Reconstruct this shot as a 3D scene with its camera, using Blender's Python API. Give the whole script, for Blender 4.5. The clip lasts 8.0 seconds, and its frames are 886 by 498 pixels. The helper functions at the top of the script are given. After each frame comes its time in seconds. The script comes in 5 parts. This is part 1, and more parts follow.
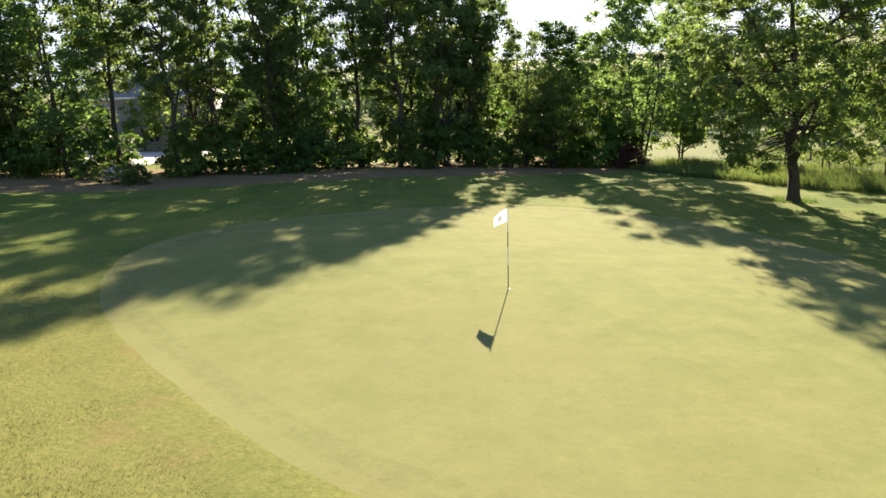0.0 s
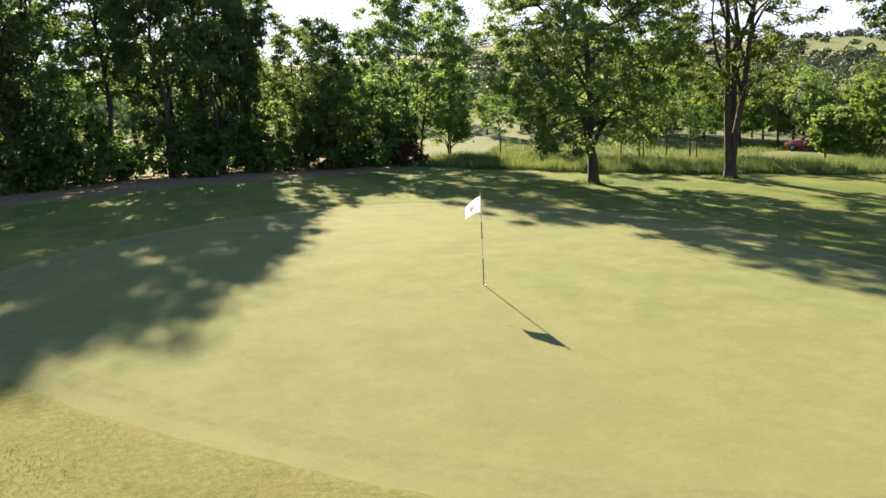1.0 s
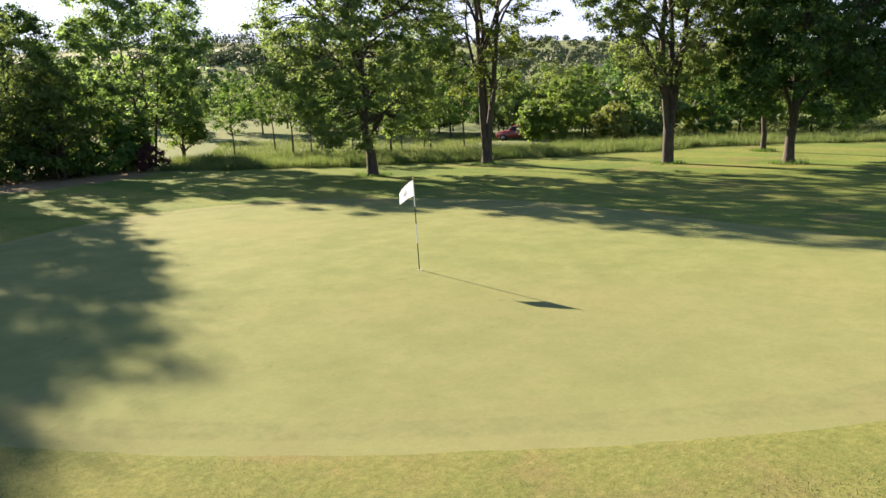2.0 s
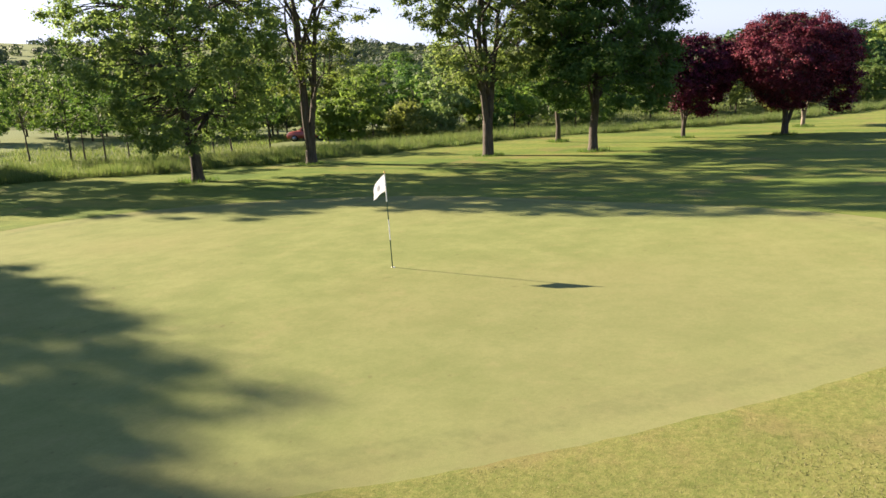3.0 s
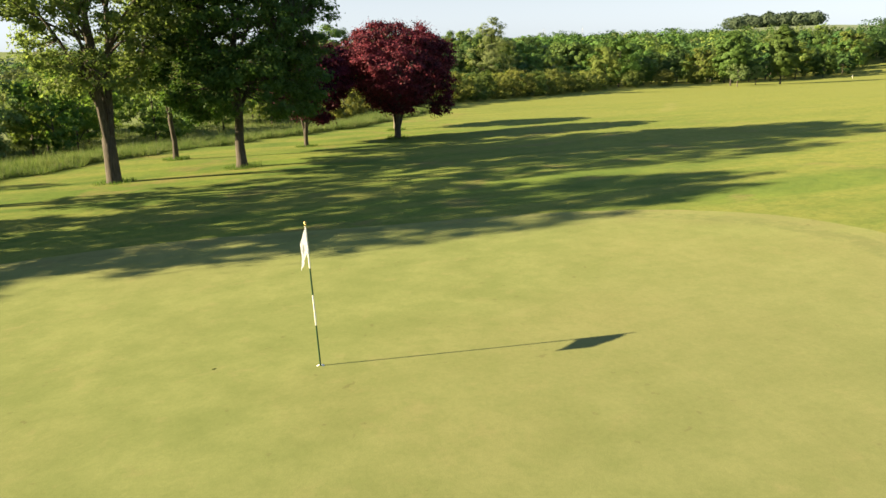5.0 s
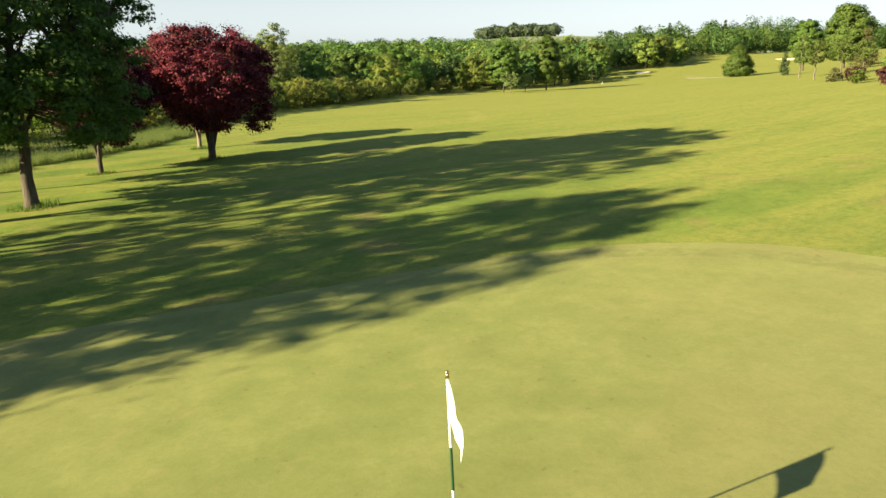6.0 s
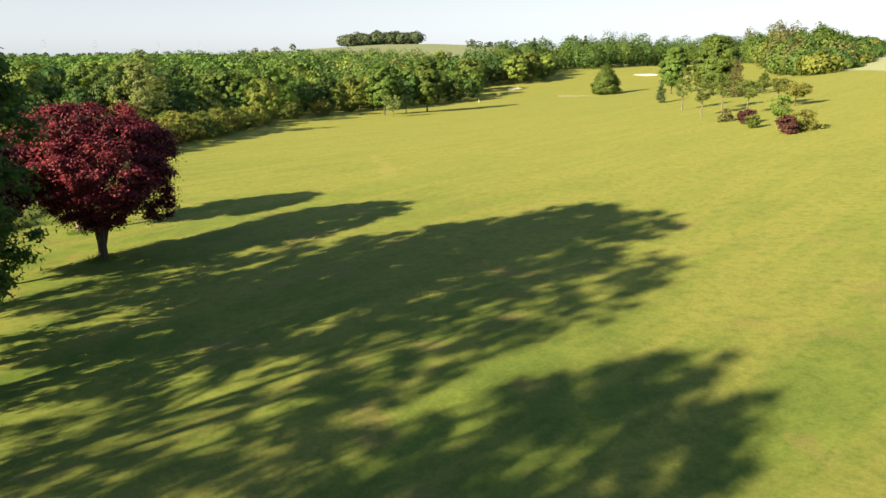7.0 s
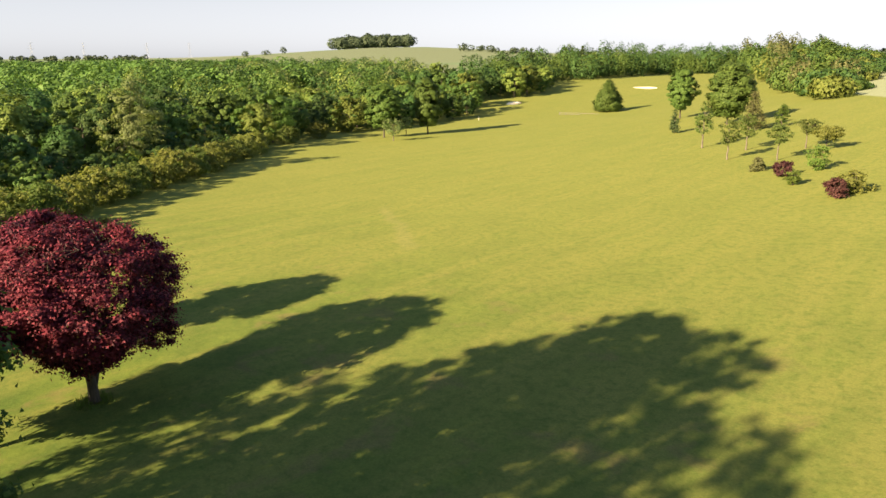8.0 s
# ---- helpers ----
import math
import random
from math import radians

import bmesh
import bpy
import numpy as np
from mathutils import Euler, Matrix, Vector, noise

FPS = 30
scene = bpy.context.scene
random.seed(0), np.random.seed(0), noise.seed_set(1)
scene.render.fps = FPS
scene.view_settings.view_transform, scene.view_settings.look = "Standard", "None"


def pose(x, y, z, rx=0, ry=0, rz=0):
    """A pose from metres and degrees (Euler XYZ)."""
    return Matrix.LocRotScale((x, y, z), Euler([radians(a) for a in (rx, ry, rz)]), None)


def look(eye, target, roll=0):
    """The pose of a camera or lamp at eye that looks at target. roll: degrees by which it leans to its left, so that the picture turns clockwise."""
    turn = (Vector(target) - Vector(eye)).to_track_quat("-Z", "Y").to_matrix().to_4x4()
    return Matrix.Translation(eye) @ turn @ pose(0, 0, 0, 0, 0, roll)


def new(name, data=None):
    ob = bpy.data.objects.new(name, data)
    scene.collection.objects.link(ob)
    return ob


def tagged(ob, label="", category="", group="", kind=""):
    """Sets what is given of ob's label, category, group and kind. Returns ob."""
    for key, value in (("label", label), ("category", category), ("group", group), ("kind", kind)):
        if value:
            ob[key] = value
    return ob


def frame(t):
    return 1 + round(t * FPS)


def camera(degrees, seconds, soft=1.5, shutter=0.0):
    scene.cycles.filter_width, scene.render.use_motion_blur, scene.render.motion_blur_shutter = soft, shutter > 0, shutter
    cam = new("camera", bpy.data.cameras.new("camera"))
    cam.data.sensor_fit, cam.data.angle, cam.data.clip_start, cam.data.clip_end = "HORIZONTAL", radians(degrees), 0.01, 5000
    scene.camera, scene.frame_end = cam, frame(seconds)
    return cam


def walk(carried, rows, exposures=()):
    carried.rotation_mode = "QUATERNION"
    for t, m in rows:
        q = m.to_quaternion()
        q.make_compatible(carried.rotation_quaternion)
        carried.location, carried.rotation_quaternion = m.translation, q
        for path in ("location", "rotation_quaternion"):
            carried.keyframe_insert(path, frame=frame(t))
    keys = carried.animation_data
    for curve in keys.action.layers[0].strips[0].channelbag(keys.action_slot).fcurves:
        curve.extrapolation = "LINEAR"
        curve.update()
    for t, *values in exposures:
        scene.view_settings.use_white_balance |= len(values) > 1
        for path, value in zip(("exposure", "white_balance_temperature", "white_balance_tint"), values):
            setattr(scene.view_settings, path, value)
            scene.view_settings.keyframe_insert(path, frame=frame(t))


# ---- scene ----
cam = camera(63.2, 8.0)
PATH = [
    (0, (0.123, 0.086, 5.154), (0.096, 2.034, 4.703), -2.4),
    (0.5, (-2.71, 1.935, 4.784), (-2.348, 3.85, 4.333), -2.7),
    (1, (-5.535, 3.304, 4.72), (-4.775, 5.094, 4.253), -2.9),
    (1.5, (-7.922, 4.968, 4.614), (-6.778, 6.535, 4.13), -2.8),
    (2, (-9.954, 6.714, 4.565), (-8.502, 7.994, 4.063), -2.7),
    (3.5, (-12.5, 13.276, 4.491), (-10.614, 13.671, 3.958), -2.1),
    (4, (-11.734, 15.194, 4.472), (-9.81, 15.281, 3.934), -1.9),
    (4.5, (-10.353, 16.947, 4.435), (-8.44, 16.723, 3.896), -1.5),
    (5.8, (-3.717, 20.385, 4.298), (-2.081, 19.364, 3.766), -0.7),
    (6, (-2.633, 20.548, 4.5), (-1.055, 19.44, 3.971), -0.7),
    (6.5, (0.895, 20.585, 6.028), (2.302, 19.263, 5.505), -0.5),
    (7, (4.282, 20.043, 8.232), (5.63, 18.659, 7.713), -0.4),
    (7.5, (7.5, 18.887, 10.51), (8.838, 17.493, 9.992), -0.4),
    (8, (10.682, 17.048, 12.748), (12.011, 15.646, 12.231), -0.3),
]
EXPOSURES = [
    (0.0, 2.14, 5880, 17.0),
    (1.0, 2.10, 5690, 21.5),
    (2.0, 2.08, 5690, 21.5),
    (4.0, 2.08, 6020, 15.5),
    (5.8, 1.99, 6650, 2.5),
    (6.6, 2.00, 6650, 4.5),
    (7.2, 1.98, 6700, 10.0),
    (8.0, 1.97, 6800, 13.5),
]
walk(cam, [(t, look(eye, target, roll)) for t, eye, target, roll in PATH], EXPOSURES)


# ---- light ----
SUN_AZ, SUN_EL = 9.2, 22.3        # degrees: from +y towards +x; above the horizon
world = bpy.data.worlds.new("sky")
scene.world = world
world.use_nodes = True
wn = world.node_tree
sky = wn.nodes.new("ShaderNodeTexSky")
sky.sky_type = "NISHITA"
sky.sun_disc = False
sky.sun_elevation = radians(SUN_EL)
sky.sun_rotation = radians(SUN_AZ)
sky.altitude = 100
sky.air_density = 0.8
sky.dust_density = 0.6
sky.ozone_density = 3.0
grey = wn.nodes.new("ShaderNodeRGBToBW")       # haze: the bright low sky is whitened, the deep upper sky stays blue
wn.links.new(sky.outputs["Color"], grey.inputs[0])
thick = wn.nodes.new("ShaderNodeMapRange")
thick.interpolation_type = "SMOOTHSTEP"
thick.inputs["From Min"].default_value, thick.inputs["From Max"].default_value, thick.inputs["To Max"].default_value = 0.8, 3.0, 0.82
wn.links.new(grey.outputs[0], thick.inputs["Value"])
white = wn.nodes.new("ShaderNodeMix")
white.data_type, white.blend_type = "RGBA", "MULTIPLY"
white.inputs["Factor"].default_value = 1.0
white.inputs["B"].default_value = (0.91, 1.00, 1.14, 1)
wn.links.new(grey.outputs[0], white.inputs["A"])
haze = wn.nodes.new("ShaderNodeMix")
haze.data_type = "RGBA"
wn.links.new(thick.outputs["Result"], haze.inputs["Factor"])
wn.links.new(sky.outputs["Color"], haze.inputs["A"])
wn.links.new(white.outputs["Result"], haze.inputs["B"])
more = wn.nodes.new("ShaderNodeVectorMath")     # the haze evens the glow: c * 6 / (c + 6)
more.operation = "ADD"
more.inputs[1].default_value = (6, 6, 6)
wn.links.new(haze.outputs["Result"], more.inputs[0])
share = wn.nodes.new("ShaderNodeVectorMath")
share.operation = "DIVIDE"
wn.links.new(haze.outputs["Result"], share.inputs[0])
wn.links.new(more.outputs[0], share.inputs[1])
level = wn.nodes.new("ShaderNodeVectorMath")
level.operation = "SCALE"
level.inputs["Scale"].default_value = 6.0
wn.links.new(share.outputs[0], level.inputs[0])
wn.links.new(level.outputs[0], wn.nodes["Background"].inputs["Color"])
wn.nodes["Background"].inputs["Strength"].default_value = 0.087
sun_data = bpy.data.lights.new("sun", "SUN")
sun_data.energy = 5.0
sun_data.angle = radians(0.55)
sun_data.color = (1.0, 0.79, 0.49)
sun = new("sun", sun_data)
az, el = radians(SUN_AZ), radians(SUN_EL)
to_sun = Vector((math.sin(az) * math.cos(el), math.cos(az) * math.cos(el), math.sin(el)))
sun.matrix_world = look(to_sun * 100, (0, 0, 0))


# ---- materials ----
def mat(name):
    m = bpy.data.materials.new(name)
    m.use_nodes = True
    return m, m.node_tree, m.node_tree.nodes["Principled BSDF"]


def node(nt, kind, **inputs):
    n = nt.nodes.new(kind)
    for k, v in inputs.items():
        n.inputs[k.replace("_", " ")].default_value = v
    return n


def noise_node(nt, coord, scale, detail=3.0, rough=0.55):
    n = node(nt, "ShaderNodeTexNoise", Scale=scale, Detail=detail, Roughness=rough)
    nt.links.new(coord, n.inputs["Vector"])
    return n.outputs["Fac"]


def ramp(nt, fac, *stops):
    n = nt.nodes.new("ShaderNodeValToRGB")
    e = n.color_ramp.elements
    while len(e) < len(stops):
        e.new(0.5)
    for i, (p, c) in enumerate(stops):
        e[i].position = p
        e[i].color = (*c, 1) if len(c) == 3 else c
    nt.links.new(fac, n.inputs["Fac"])
    return n.outputs["Color"]


def mix(nt, fac, a, b, blend="MIX"):
    n = nt.nodes.new("ShaderNodeMix")
    n.data_type = "RGBA"
    n.blend_type = blend
    for sock, v in ((n.inputs["Factor"], fac), (n.inputs["A"], a), (n.inputs["B"], b)):
        if isinstance(v, (int, float)):
            sock.default_value = v
        elif isinstance(v, tuple):
            sock.default_value = (*v, 1)
        else:
            nt.links.new(v, sock)
    return n.outputs["Result"]


def calc(nt, op, a, b=0.0, c=None):
    n = nt.nodes.new("ShaderNodeMath")
    n.operation = op
    for sock, v in zip(n.inputs, (a, b, c)):
        if v is None:
            continue
        if isinstance(v, (int, float)):
            sock.default_value = v
        else:
            nt.links.new(v, sock)
    return n.outputs[0]


def step(nt, v, lo, hi):
    n = nt.nodes.new("ShaderNodeMapRange")
    n.interpolation_type = "SMOOTHSTEP"
    nt.links.new(v, n.inputs["Value"])
    n.inputs["From Min"].default_value, n.inputs["From Max"].default_value = lo, hi
    return n.outputs["Result"]


def bump(nt, bsdf, height, strength, dist):
    n = node(nt, "ShaderNodeBump", Strength=strength, Distance=dist)
    nt.links.new(height, n.inputs["Height"])
    nt.links.new(n.outputs["Normal"], bsdf.inputs["Normal"])


def place(nt):
    return nt.nodes.new("ShaderNodeNewGeometry").outputs["Position"]


def sward(nt, b, col, weight):
    """A matt sward whose blade tips catch the light at low angles, as a nap does."""
    b.inputs["Roughness"].default_value = 0.95
    b.inputs["Specular IOR Level"].default_value = 0.04
    b.inputs["Sheen Weight"].default_value = weight
    b.inputs["Sheen Roughness"].default_value = 0.5
    nt.links.new(mix(nt, 1.0, col, (3.8, 3.8, 3.8), "MULTIPLY"), b.inputs["Sheen Tint"])


def mown_grass(name, light, dark, dry, dry_amount=0.5, grain=0.3, depth=0.02):
    m, nt, b = mat(name)
    p = place(nt)
    big = noise_node(nt, p, 0.11, 3)
    mid = noise_node(nt, p, 0.9, 4, 0.6)
    fine = noise_node(nt, p, 14.0, 3, 0.7)
    blade = noise_node(nt, p, 60.0, 2, 0.7)
    col = mix(nt, ramp(nt, mid, (0.35, (0, 0, 0)), (0.68, (1, 1, 1))), light, dark)
    patch = calc(nt, "MULTIPLY", ramp(nt, big, (0.45, (0, 0, 0)), (0.68, (1, 1, 1))), dry_amount)
    col = mix(nt, patch, col, dry)
    spot = noise_node(nt, p, 3.3, 4, 0.65)
    col = mix(nt, calc(nt, "MULTIPLY", ramp(nt, spot, (0.44, (0, 0, 0)), (0.74, (1, 1, 1))), 0.6), col, dark)
    col = mix(nt, calc(nt, "MULTIPLY", ramp(nt, noise_node(nt, p, 1.9, 5, 0.7), (0.56, (0, 0, 0)), (0.74, (1, 1, 1))), 0.45), col, dry)
    rim = nt.nodes.new("ShaderNodeAttribute")
    rim.attribute_name = "rim"
    wear = calc(nt, "MULTIPLY", step(nt, calc(nt, "ADD", rim.outputs["Fac"], calc(nt, "MULTIPLY", big, 0.25)), 0.93, 1.10), step(nt, mid, 0.35, 0.65))
    col = mix(nt, calc(nt, "MULTIPLY", wear, 0.35), col, (0.188, 0.170, 0.082))
    ring = calc(nt, "SUBTRACT", step(nt, rim.outputs["Fac"], 0.905, 0.915), step(nt, rim.outputs["Fac"], 0.955, 0.965))
    ring = calc(nt, "MULTIPLY", ring, step(nt, spot, 0.30, 0.62))
    col = mix(nt, calc(nt, "MULTIPLY", ring, 0.32), col, (0.088, 0.108, 0.042))
    mark = calc(nt, "MULTIPLY", step(nt, noise_node(nt, p, 6.5, 2, 0.4), 0.69, 0.74), step(nt, mid, 0.45, 0.6))
    col = mix(nt, calc(nt, "MULTIPLY", mark, 0.45), col, (0.100, 0.088, 0.040))
    near = nt.nodes.new("ShaderNodeVectorMath")
    near.operation = "DISTANCE"
    nt.links.new(p, near.inputs[0])
    near.inputs[1].default_value = (-2.5, 10.0, 0.0)
    tread = calc(nt, "SUBTRACT", 1.0, step(nt, calc(nt, "MULTIPLY_ADD", mid, 5.0, near.outputs["Value"]), 4.0, 11.5))
    col = mix(nt, calc(nt, "MULTIPLY", tread, 0.38), col, mix(nt, spot, (0.172, 0.167, 0.082), (0.134, 0.146, 0.065)))
    g = mix(nt, grain, (0.5, 0.5, 0.5), mix(nt, 0.5, fine, blade))
    col = mix(nt, 1.0, col, mix(nt, 1.0, g, (2.0, 2.0, 2.0), "MULTIPLY"), "MULTIPLY")
    nt.links.new(col, b.inputs["Base Color"])
    sward(nt, b, col, 0.07)
    bump(nt, b, mix(nt, 0.5, fine, blade), 0.6, depth)
    return m


def ground_material():
    m, nt, b = mat("fairway_grass")
    p = place(nt)
    sep = nt.nodes.new("ShaderNodeSeparateXYZ")
    nt.links.new(p, sep.inputs[0])
    x, y = sep.outputs[0], sep.outputs[1]
    big = noise_node(nt, p, 0.05, 4)
    mid = noise_node(nt, p, 0.35, 5, 0.62)
    fine = noise_node(nt, p, 9.0, 3, 0.7)
    blade = noise_node(nt, p, 45.0, 2, 0.7)
    stretch = nt.nodes.new("ShaderNodeMapping")
    stretch.inputs["Rotation"].default_value = (0, 0, radians(55))
    stretch.inputs["Scale"].default_value = (0.5, 0.07, 0.5)
    nt.links.new(p, stretch.inputs["Vector"])
    swath = noise_node(nt, stretch.outputs[0], 1.0, 3)
    col = mix(nt, ramp(nt, mid, (0.36, (0, 0, 0)), (0.66, (1, 1, 1))), FAIRWAY_LIGHT, FAIRWAY_DARK)
    col = mix(nt, calc(nt, "MULTIPLY", ramp(nt, big, (0.42, (0.15, 0.15, 0.15)), (0.66, (1, 1, 1))), 0.45), col, FAIRWAY_DRY)
    col = mix(nt, calc(nt, "MULTIPLY", step(nt, swath, 0.42, 0.62), 0.65), col, FAIRWAY_DRY)
    away = step(nt, calc(nt, "MULTIPLY_ADD", y, -1.0, calc(nt, "MULTIPLY", mid, 12.0)), -14.0, 44.0)
    col = mix(nt, calc(nt, "MULTIPLY", away, 0.7), col, FAIRWAY_DRY)
    front = nt.nodes.new("ShaderNodeVectorMath")
    front.operation = "DISTANCE"
    nt.links.new(p, front.inputs[0])
    front.inputs[1].default_value = (-8.0, 7.0, 0.0)
    worn = calc(nt, "SUBTRACT", 1.0, step(nt, calc(nt, "MULTIPLY_ADD", mid, 7.0, front.outputs["Value"]), 9.0, 21.0))
    col = mix(nt, calc(nt, "MULTIPLY", worn, 0.85), col, mix(nt, ramp(nt, noise_node(nt, p, 13.0, 6, 0.75), (0.28, (0, 0, 0)), (0.66, (1, 1, 1))), (0.086, 0.108, 0.026), (0.172, 0.166, 0.056)))
    tuft = noise_node(nt, p, 2.2, 5, 0.7)
    col = mix(nt, calc(nt, "MULTIPLY", ramp(nt, tuft, (0.46, (0, 0, 0)), (0.70, (1, 1, 1))), calc(nt, "MULTIPLY_ADD", worn, -0.35, 0.6)), col, FAIRWAY_DARK)
    rust = calc(nt, "MULTIPLY", step(nt, noise_node(nt, p, 0.28, 5, 0.65), 0.56, 0.68), step(nt, y, -24.0, -4.0))
    col = mix(nt, calc(nt, "MULTIPLY", rust, 0.45), col, (0.165, 0.125, 0.060))
    # leaf litter and bare earth along the foot of the wood
    wob = calc(nt, "MULTIPLY_ADD", noise_node(nt, p, 0.5, 4), 5.0, -2.5)
    d = calc(nt, "SUBTRACT", calc(nt, "SUBTRACT", y, calc(nt, "MULTIPLY", x, 0.45)), 44.2)
    d = calc(nt, "ADD", d, wob)
    earth = calc(nt, "MULTIPLY", step(nt, d, -0.8, 0.8), calc(nt, "SUBTRACT", 1.0, step(nt, calc(nt, "ADD", x, wob), 11.0, 15.0)))
    earth = calc(nt, "MULTIPLY", earth, calc(nt, "SUBTRACT", 1.0, step(nt, d, 13.0, 18.0)))
    soil = mix(nt, fine, (0.122, 0.090, 0.052), (0.205, 0.158, 0.098))
    col = mix(nt, calc(nt, "MULTIPLY", earth, 0.9), col, soil)
    # a faint bare trail across the fairway
    along = calc(nt, "ADD", calc(nt, "MULTIPLY", calc(nt, "SUBTRACT", x, 65.4), -0.804), calc(nt, "MULTIPLY", calc(nt, "SUBTRACT", y, -32.1), 0.595))
    aside = calc(nt, "ADD", calc(nt, "MULTIPLY", calc(nt, "SUBTRACT", x, 65.4), -0.595), calc(nt, "MULTIPLY", calc(nt, "SUBTRACT", y, -32.1), -0.804))
    aside = calc(nt, "ABSOLUTE", calc(nt, "ADD", aside, calc(nt, "MULTIPLY_ADD", noise_node(nt, p, 0.25, 4), 3.0, -1.5)))
    trail = calc(nt, "MULTIPLY", calc(nt, "SUBTRACT", 1.0, step(nt, aside, 0.2, 0.9)), calc(nt, "MULTIPLY", step(nt, along, -1.0, 3.0), calc(nt, "SUBTRACT", 1.0, step(nt, along, 17.9, 21.9))))
    col = mix(nt, calc(nt, "MULTIPLY", trail, 0.25), col, (0.200, 0.185, 0.075))
    # far fields
    r = nt.nodes.new("ShaderNodeVectorMath")
    r.operation = "LENGTH"
    nt.links.new(p, r.inputs[0])
    vor = node(nt, "ShaderNodeTexVoronoi", Scale=0.0028)
    nt.links.new(p, vor.inputs["Vector"])
    sepv = nt.nodes.new("ShaderNodeSeparateColor")
    nt.links.new(vor.outputs["Color"], sepv.inputs[0])
    field = ramp(nt, sepv.outputs[0], (0.0, (0.110, 0.150, 0.085)), (0.3, (0.140, 0.165, 0.110)), (0.6, (0.120, 0.145, 0.088)), (0.9, (0.150, 0.155, 0.085)))
    nt.nodes[-1].color_ramp.interpolation = "CONSTANT"
    col = mix(nt, step(nt, r.outputs["Value"], 470, 490), col, field)
    # the pale crop beyond the fairway's end, and the unmown meadow
    side = calc(nt, "SUBTRACT", calc(nt, "MULTIPLY", calc(nt, "SUBTRACT", x, 72.0), -0.887), calc(nt, "MULTIPLY", calc(nt, "ADD", y, 190.0), 0.461))
    crop = calc(nt, "MULTIPLY", calc(nt, "MULTIPLY", step(nt, side, 0.0, 1.5), calc(nt, "SUBTRACT", 1.0, step(nt, x, 88.0, 90.0))), step(nt, calc(nt, "MULTIPLY", y, -1.0), 122.0, 126.0))
    col = mix(nt, crop, col, mix(nt, mid, (0.185, 0.215, 0.130), (0.215, 0.240, 0.150)))
    over = calc(nt, "SUBTRACT", calc(nt, "ADD", calc(nt, "MULTIPLY", x, 0.525), calc(nt, "MULTIPLY", y, 0.60)), 35.9)
    meadow = calc(nt, "MULTIPLY", step(nt, over, 0.0, 1.0), calc(nt, "MULTIPLY", step(nt, y, -8.0, 0.0), step(nt, x, 12.0, 15.0)))
    col = mix(nt, meadow, col, mix(nt, mid, (0.090, 0.122, 0.046), (0.135, 0.154, 0.068)))
    g = mix(nt, 0.75, (0.5, 0.5, 0.5), mix(nt, 0.5, fine, blade))
    col = mix(nt, 1.0, col, mix(nt, 1.0, g, (2.0, 2.0, 2.0), "MULTIPLY"), "MULTIPLY")
    nt.links.new(col, b.inputs["Base Color"])
    sward(nt, b, col, 0.10)
    bump(nt, b, mix(nt, 0.65, fine, blade), 0.5, 0.02)
    return m


def leaf_material(name, a, b, c, glow=0.48):
    """Leaves in three tints, thin enough to let the low sun through."""
    m, nt, bs = mat(name)
    geo = nt.nodes.new("ShaderNodeNewGeometry")
    info = nt.nodes.new("ShaderNodeObjectInfo")
    col = ramp(nt, geo.outputs["Random Per Island"], (0.0, a), (0.5, b), (1.0, c))
    blotch = noise_node(nt, geo.outputs["Position"], 0.5, 3)
    col = mix(nt, calc(nt, "MULTIPLY", step(nt, blotch, 0.35, 0.7), 0.5), col, c)
    hsv = node(nt, "ShaderNodeHueSaturation")
    nt.links.new(calc(nt, "MULTIPLY_ADD", info.outputs["Random"], 0.03, 0.485), hsv.inputs["Hue"])
    nt.links.new(calc(nt, "MULTIPLY_ADD", info.outputs["Random"], 0.4, 0.8), hsv.inputs["Value"])
    nt.links.new(col, hsv.inputs["Color"])
    col = hsv.outputs["Color"]
    nt.links.new(col, bs.inputs["Base Color"])
    bs.inputs["Roughness"].default_value = 0.6
    bs.inputs["Specular IOR Level"].default_value = 0.12
    tr = nt.nodes.new("ShaderNodeBsdfTranslucent")
    nt.links.new(mix(nt, 1.0, col, (1.36, 1.46, 0.88), "MULTIPLY"), tr.inputs["Color"])
    ms = nt.nodes.new("ShaderNodeMixShader")
    ms.inputs[0].default_value = glow
    nt.links.new(bs.outputs[0], ms.inputs[1])
    nt.links.new(tr.outputs[0], ms.inputs[2])
    nt.links.new(ms.outputs[0], nt.nodes["Material Output"].inputs["Surface"])
    return m


def bark_material(name, a, b):
    m, nt, bs = mat(name)
    tc = nt.nodes.new("ShaderNodeTexCoord").outputs["Object"]
    mp = nt.nodes.new("ShaderNodeMapping")
    mp.inputs["Scale"].default_value = (14, 14, 2.2)
    nt.links.new(tc, mp.inputs["Vector"])
    f = noise_node(nt, mp.outputs[0], 1.0, 5, 0.65)
    patch = noise_node(nt, tc, 1.3, 3)
    col = mix(nt, ramp(nt, f, (0.35, (0, 0, 0)), (0.65, (1, 1, 1))), a, b)
    col = mix(nt, calc(nt, "MULTIPLY", step(nt, patch, 0.5, 0.7), 0.4), col, (0.085, 0.09, 0.05))
    nt.links.new(col, bs.inputs["Base Color"])
    bs.inputs["Roughness"].default_value = 0.9
    bump(nt, bs, f, 0.9, 0.03)
    return m


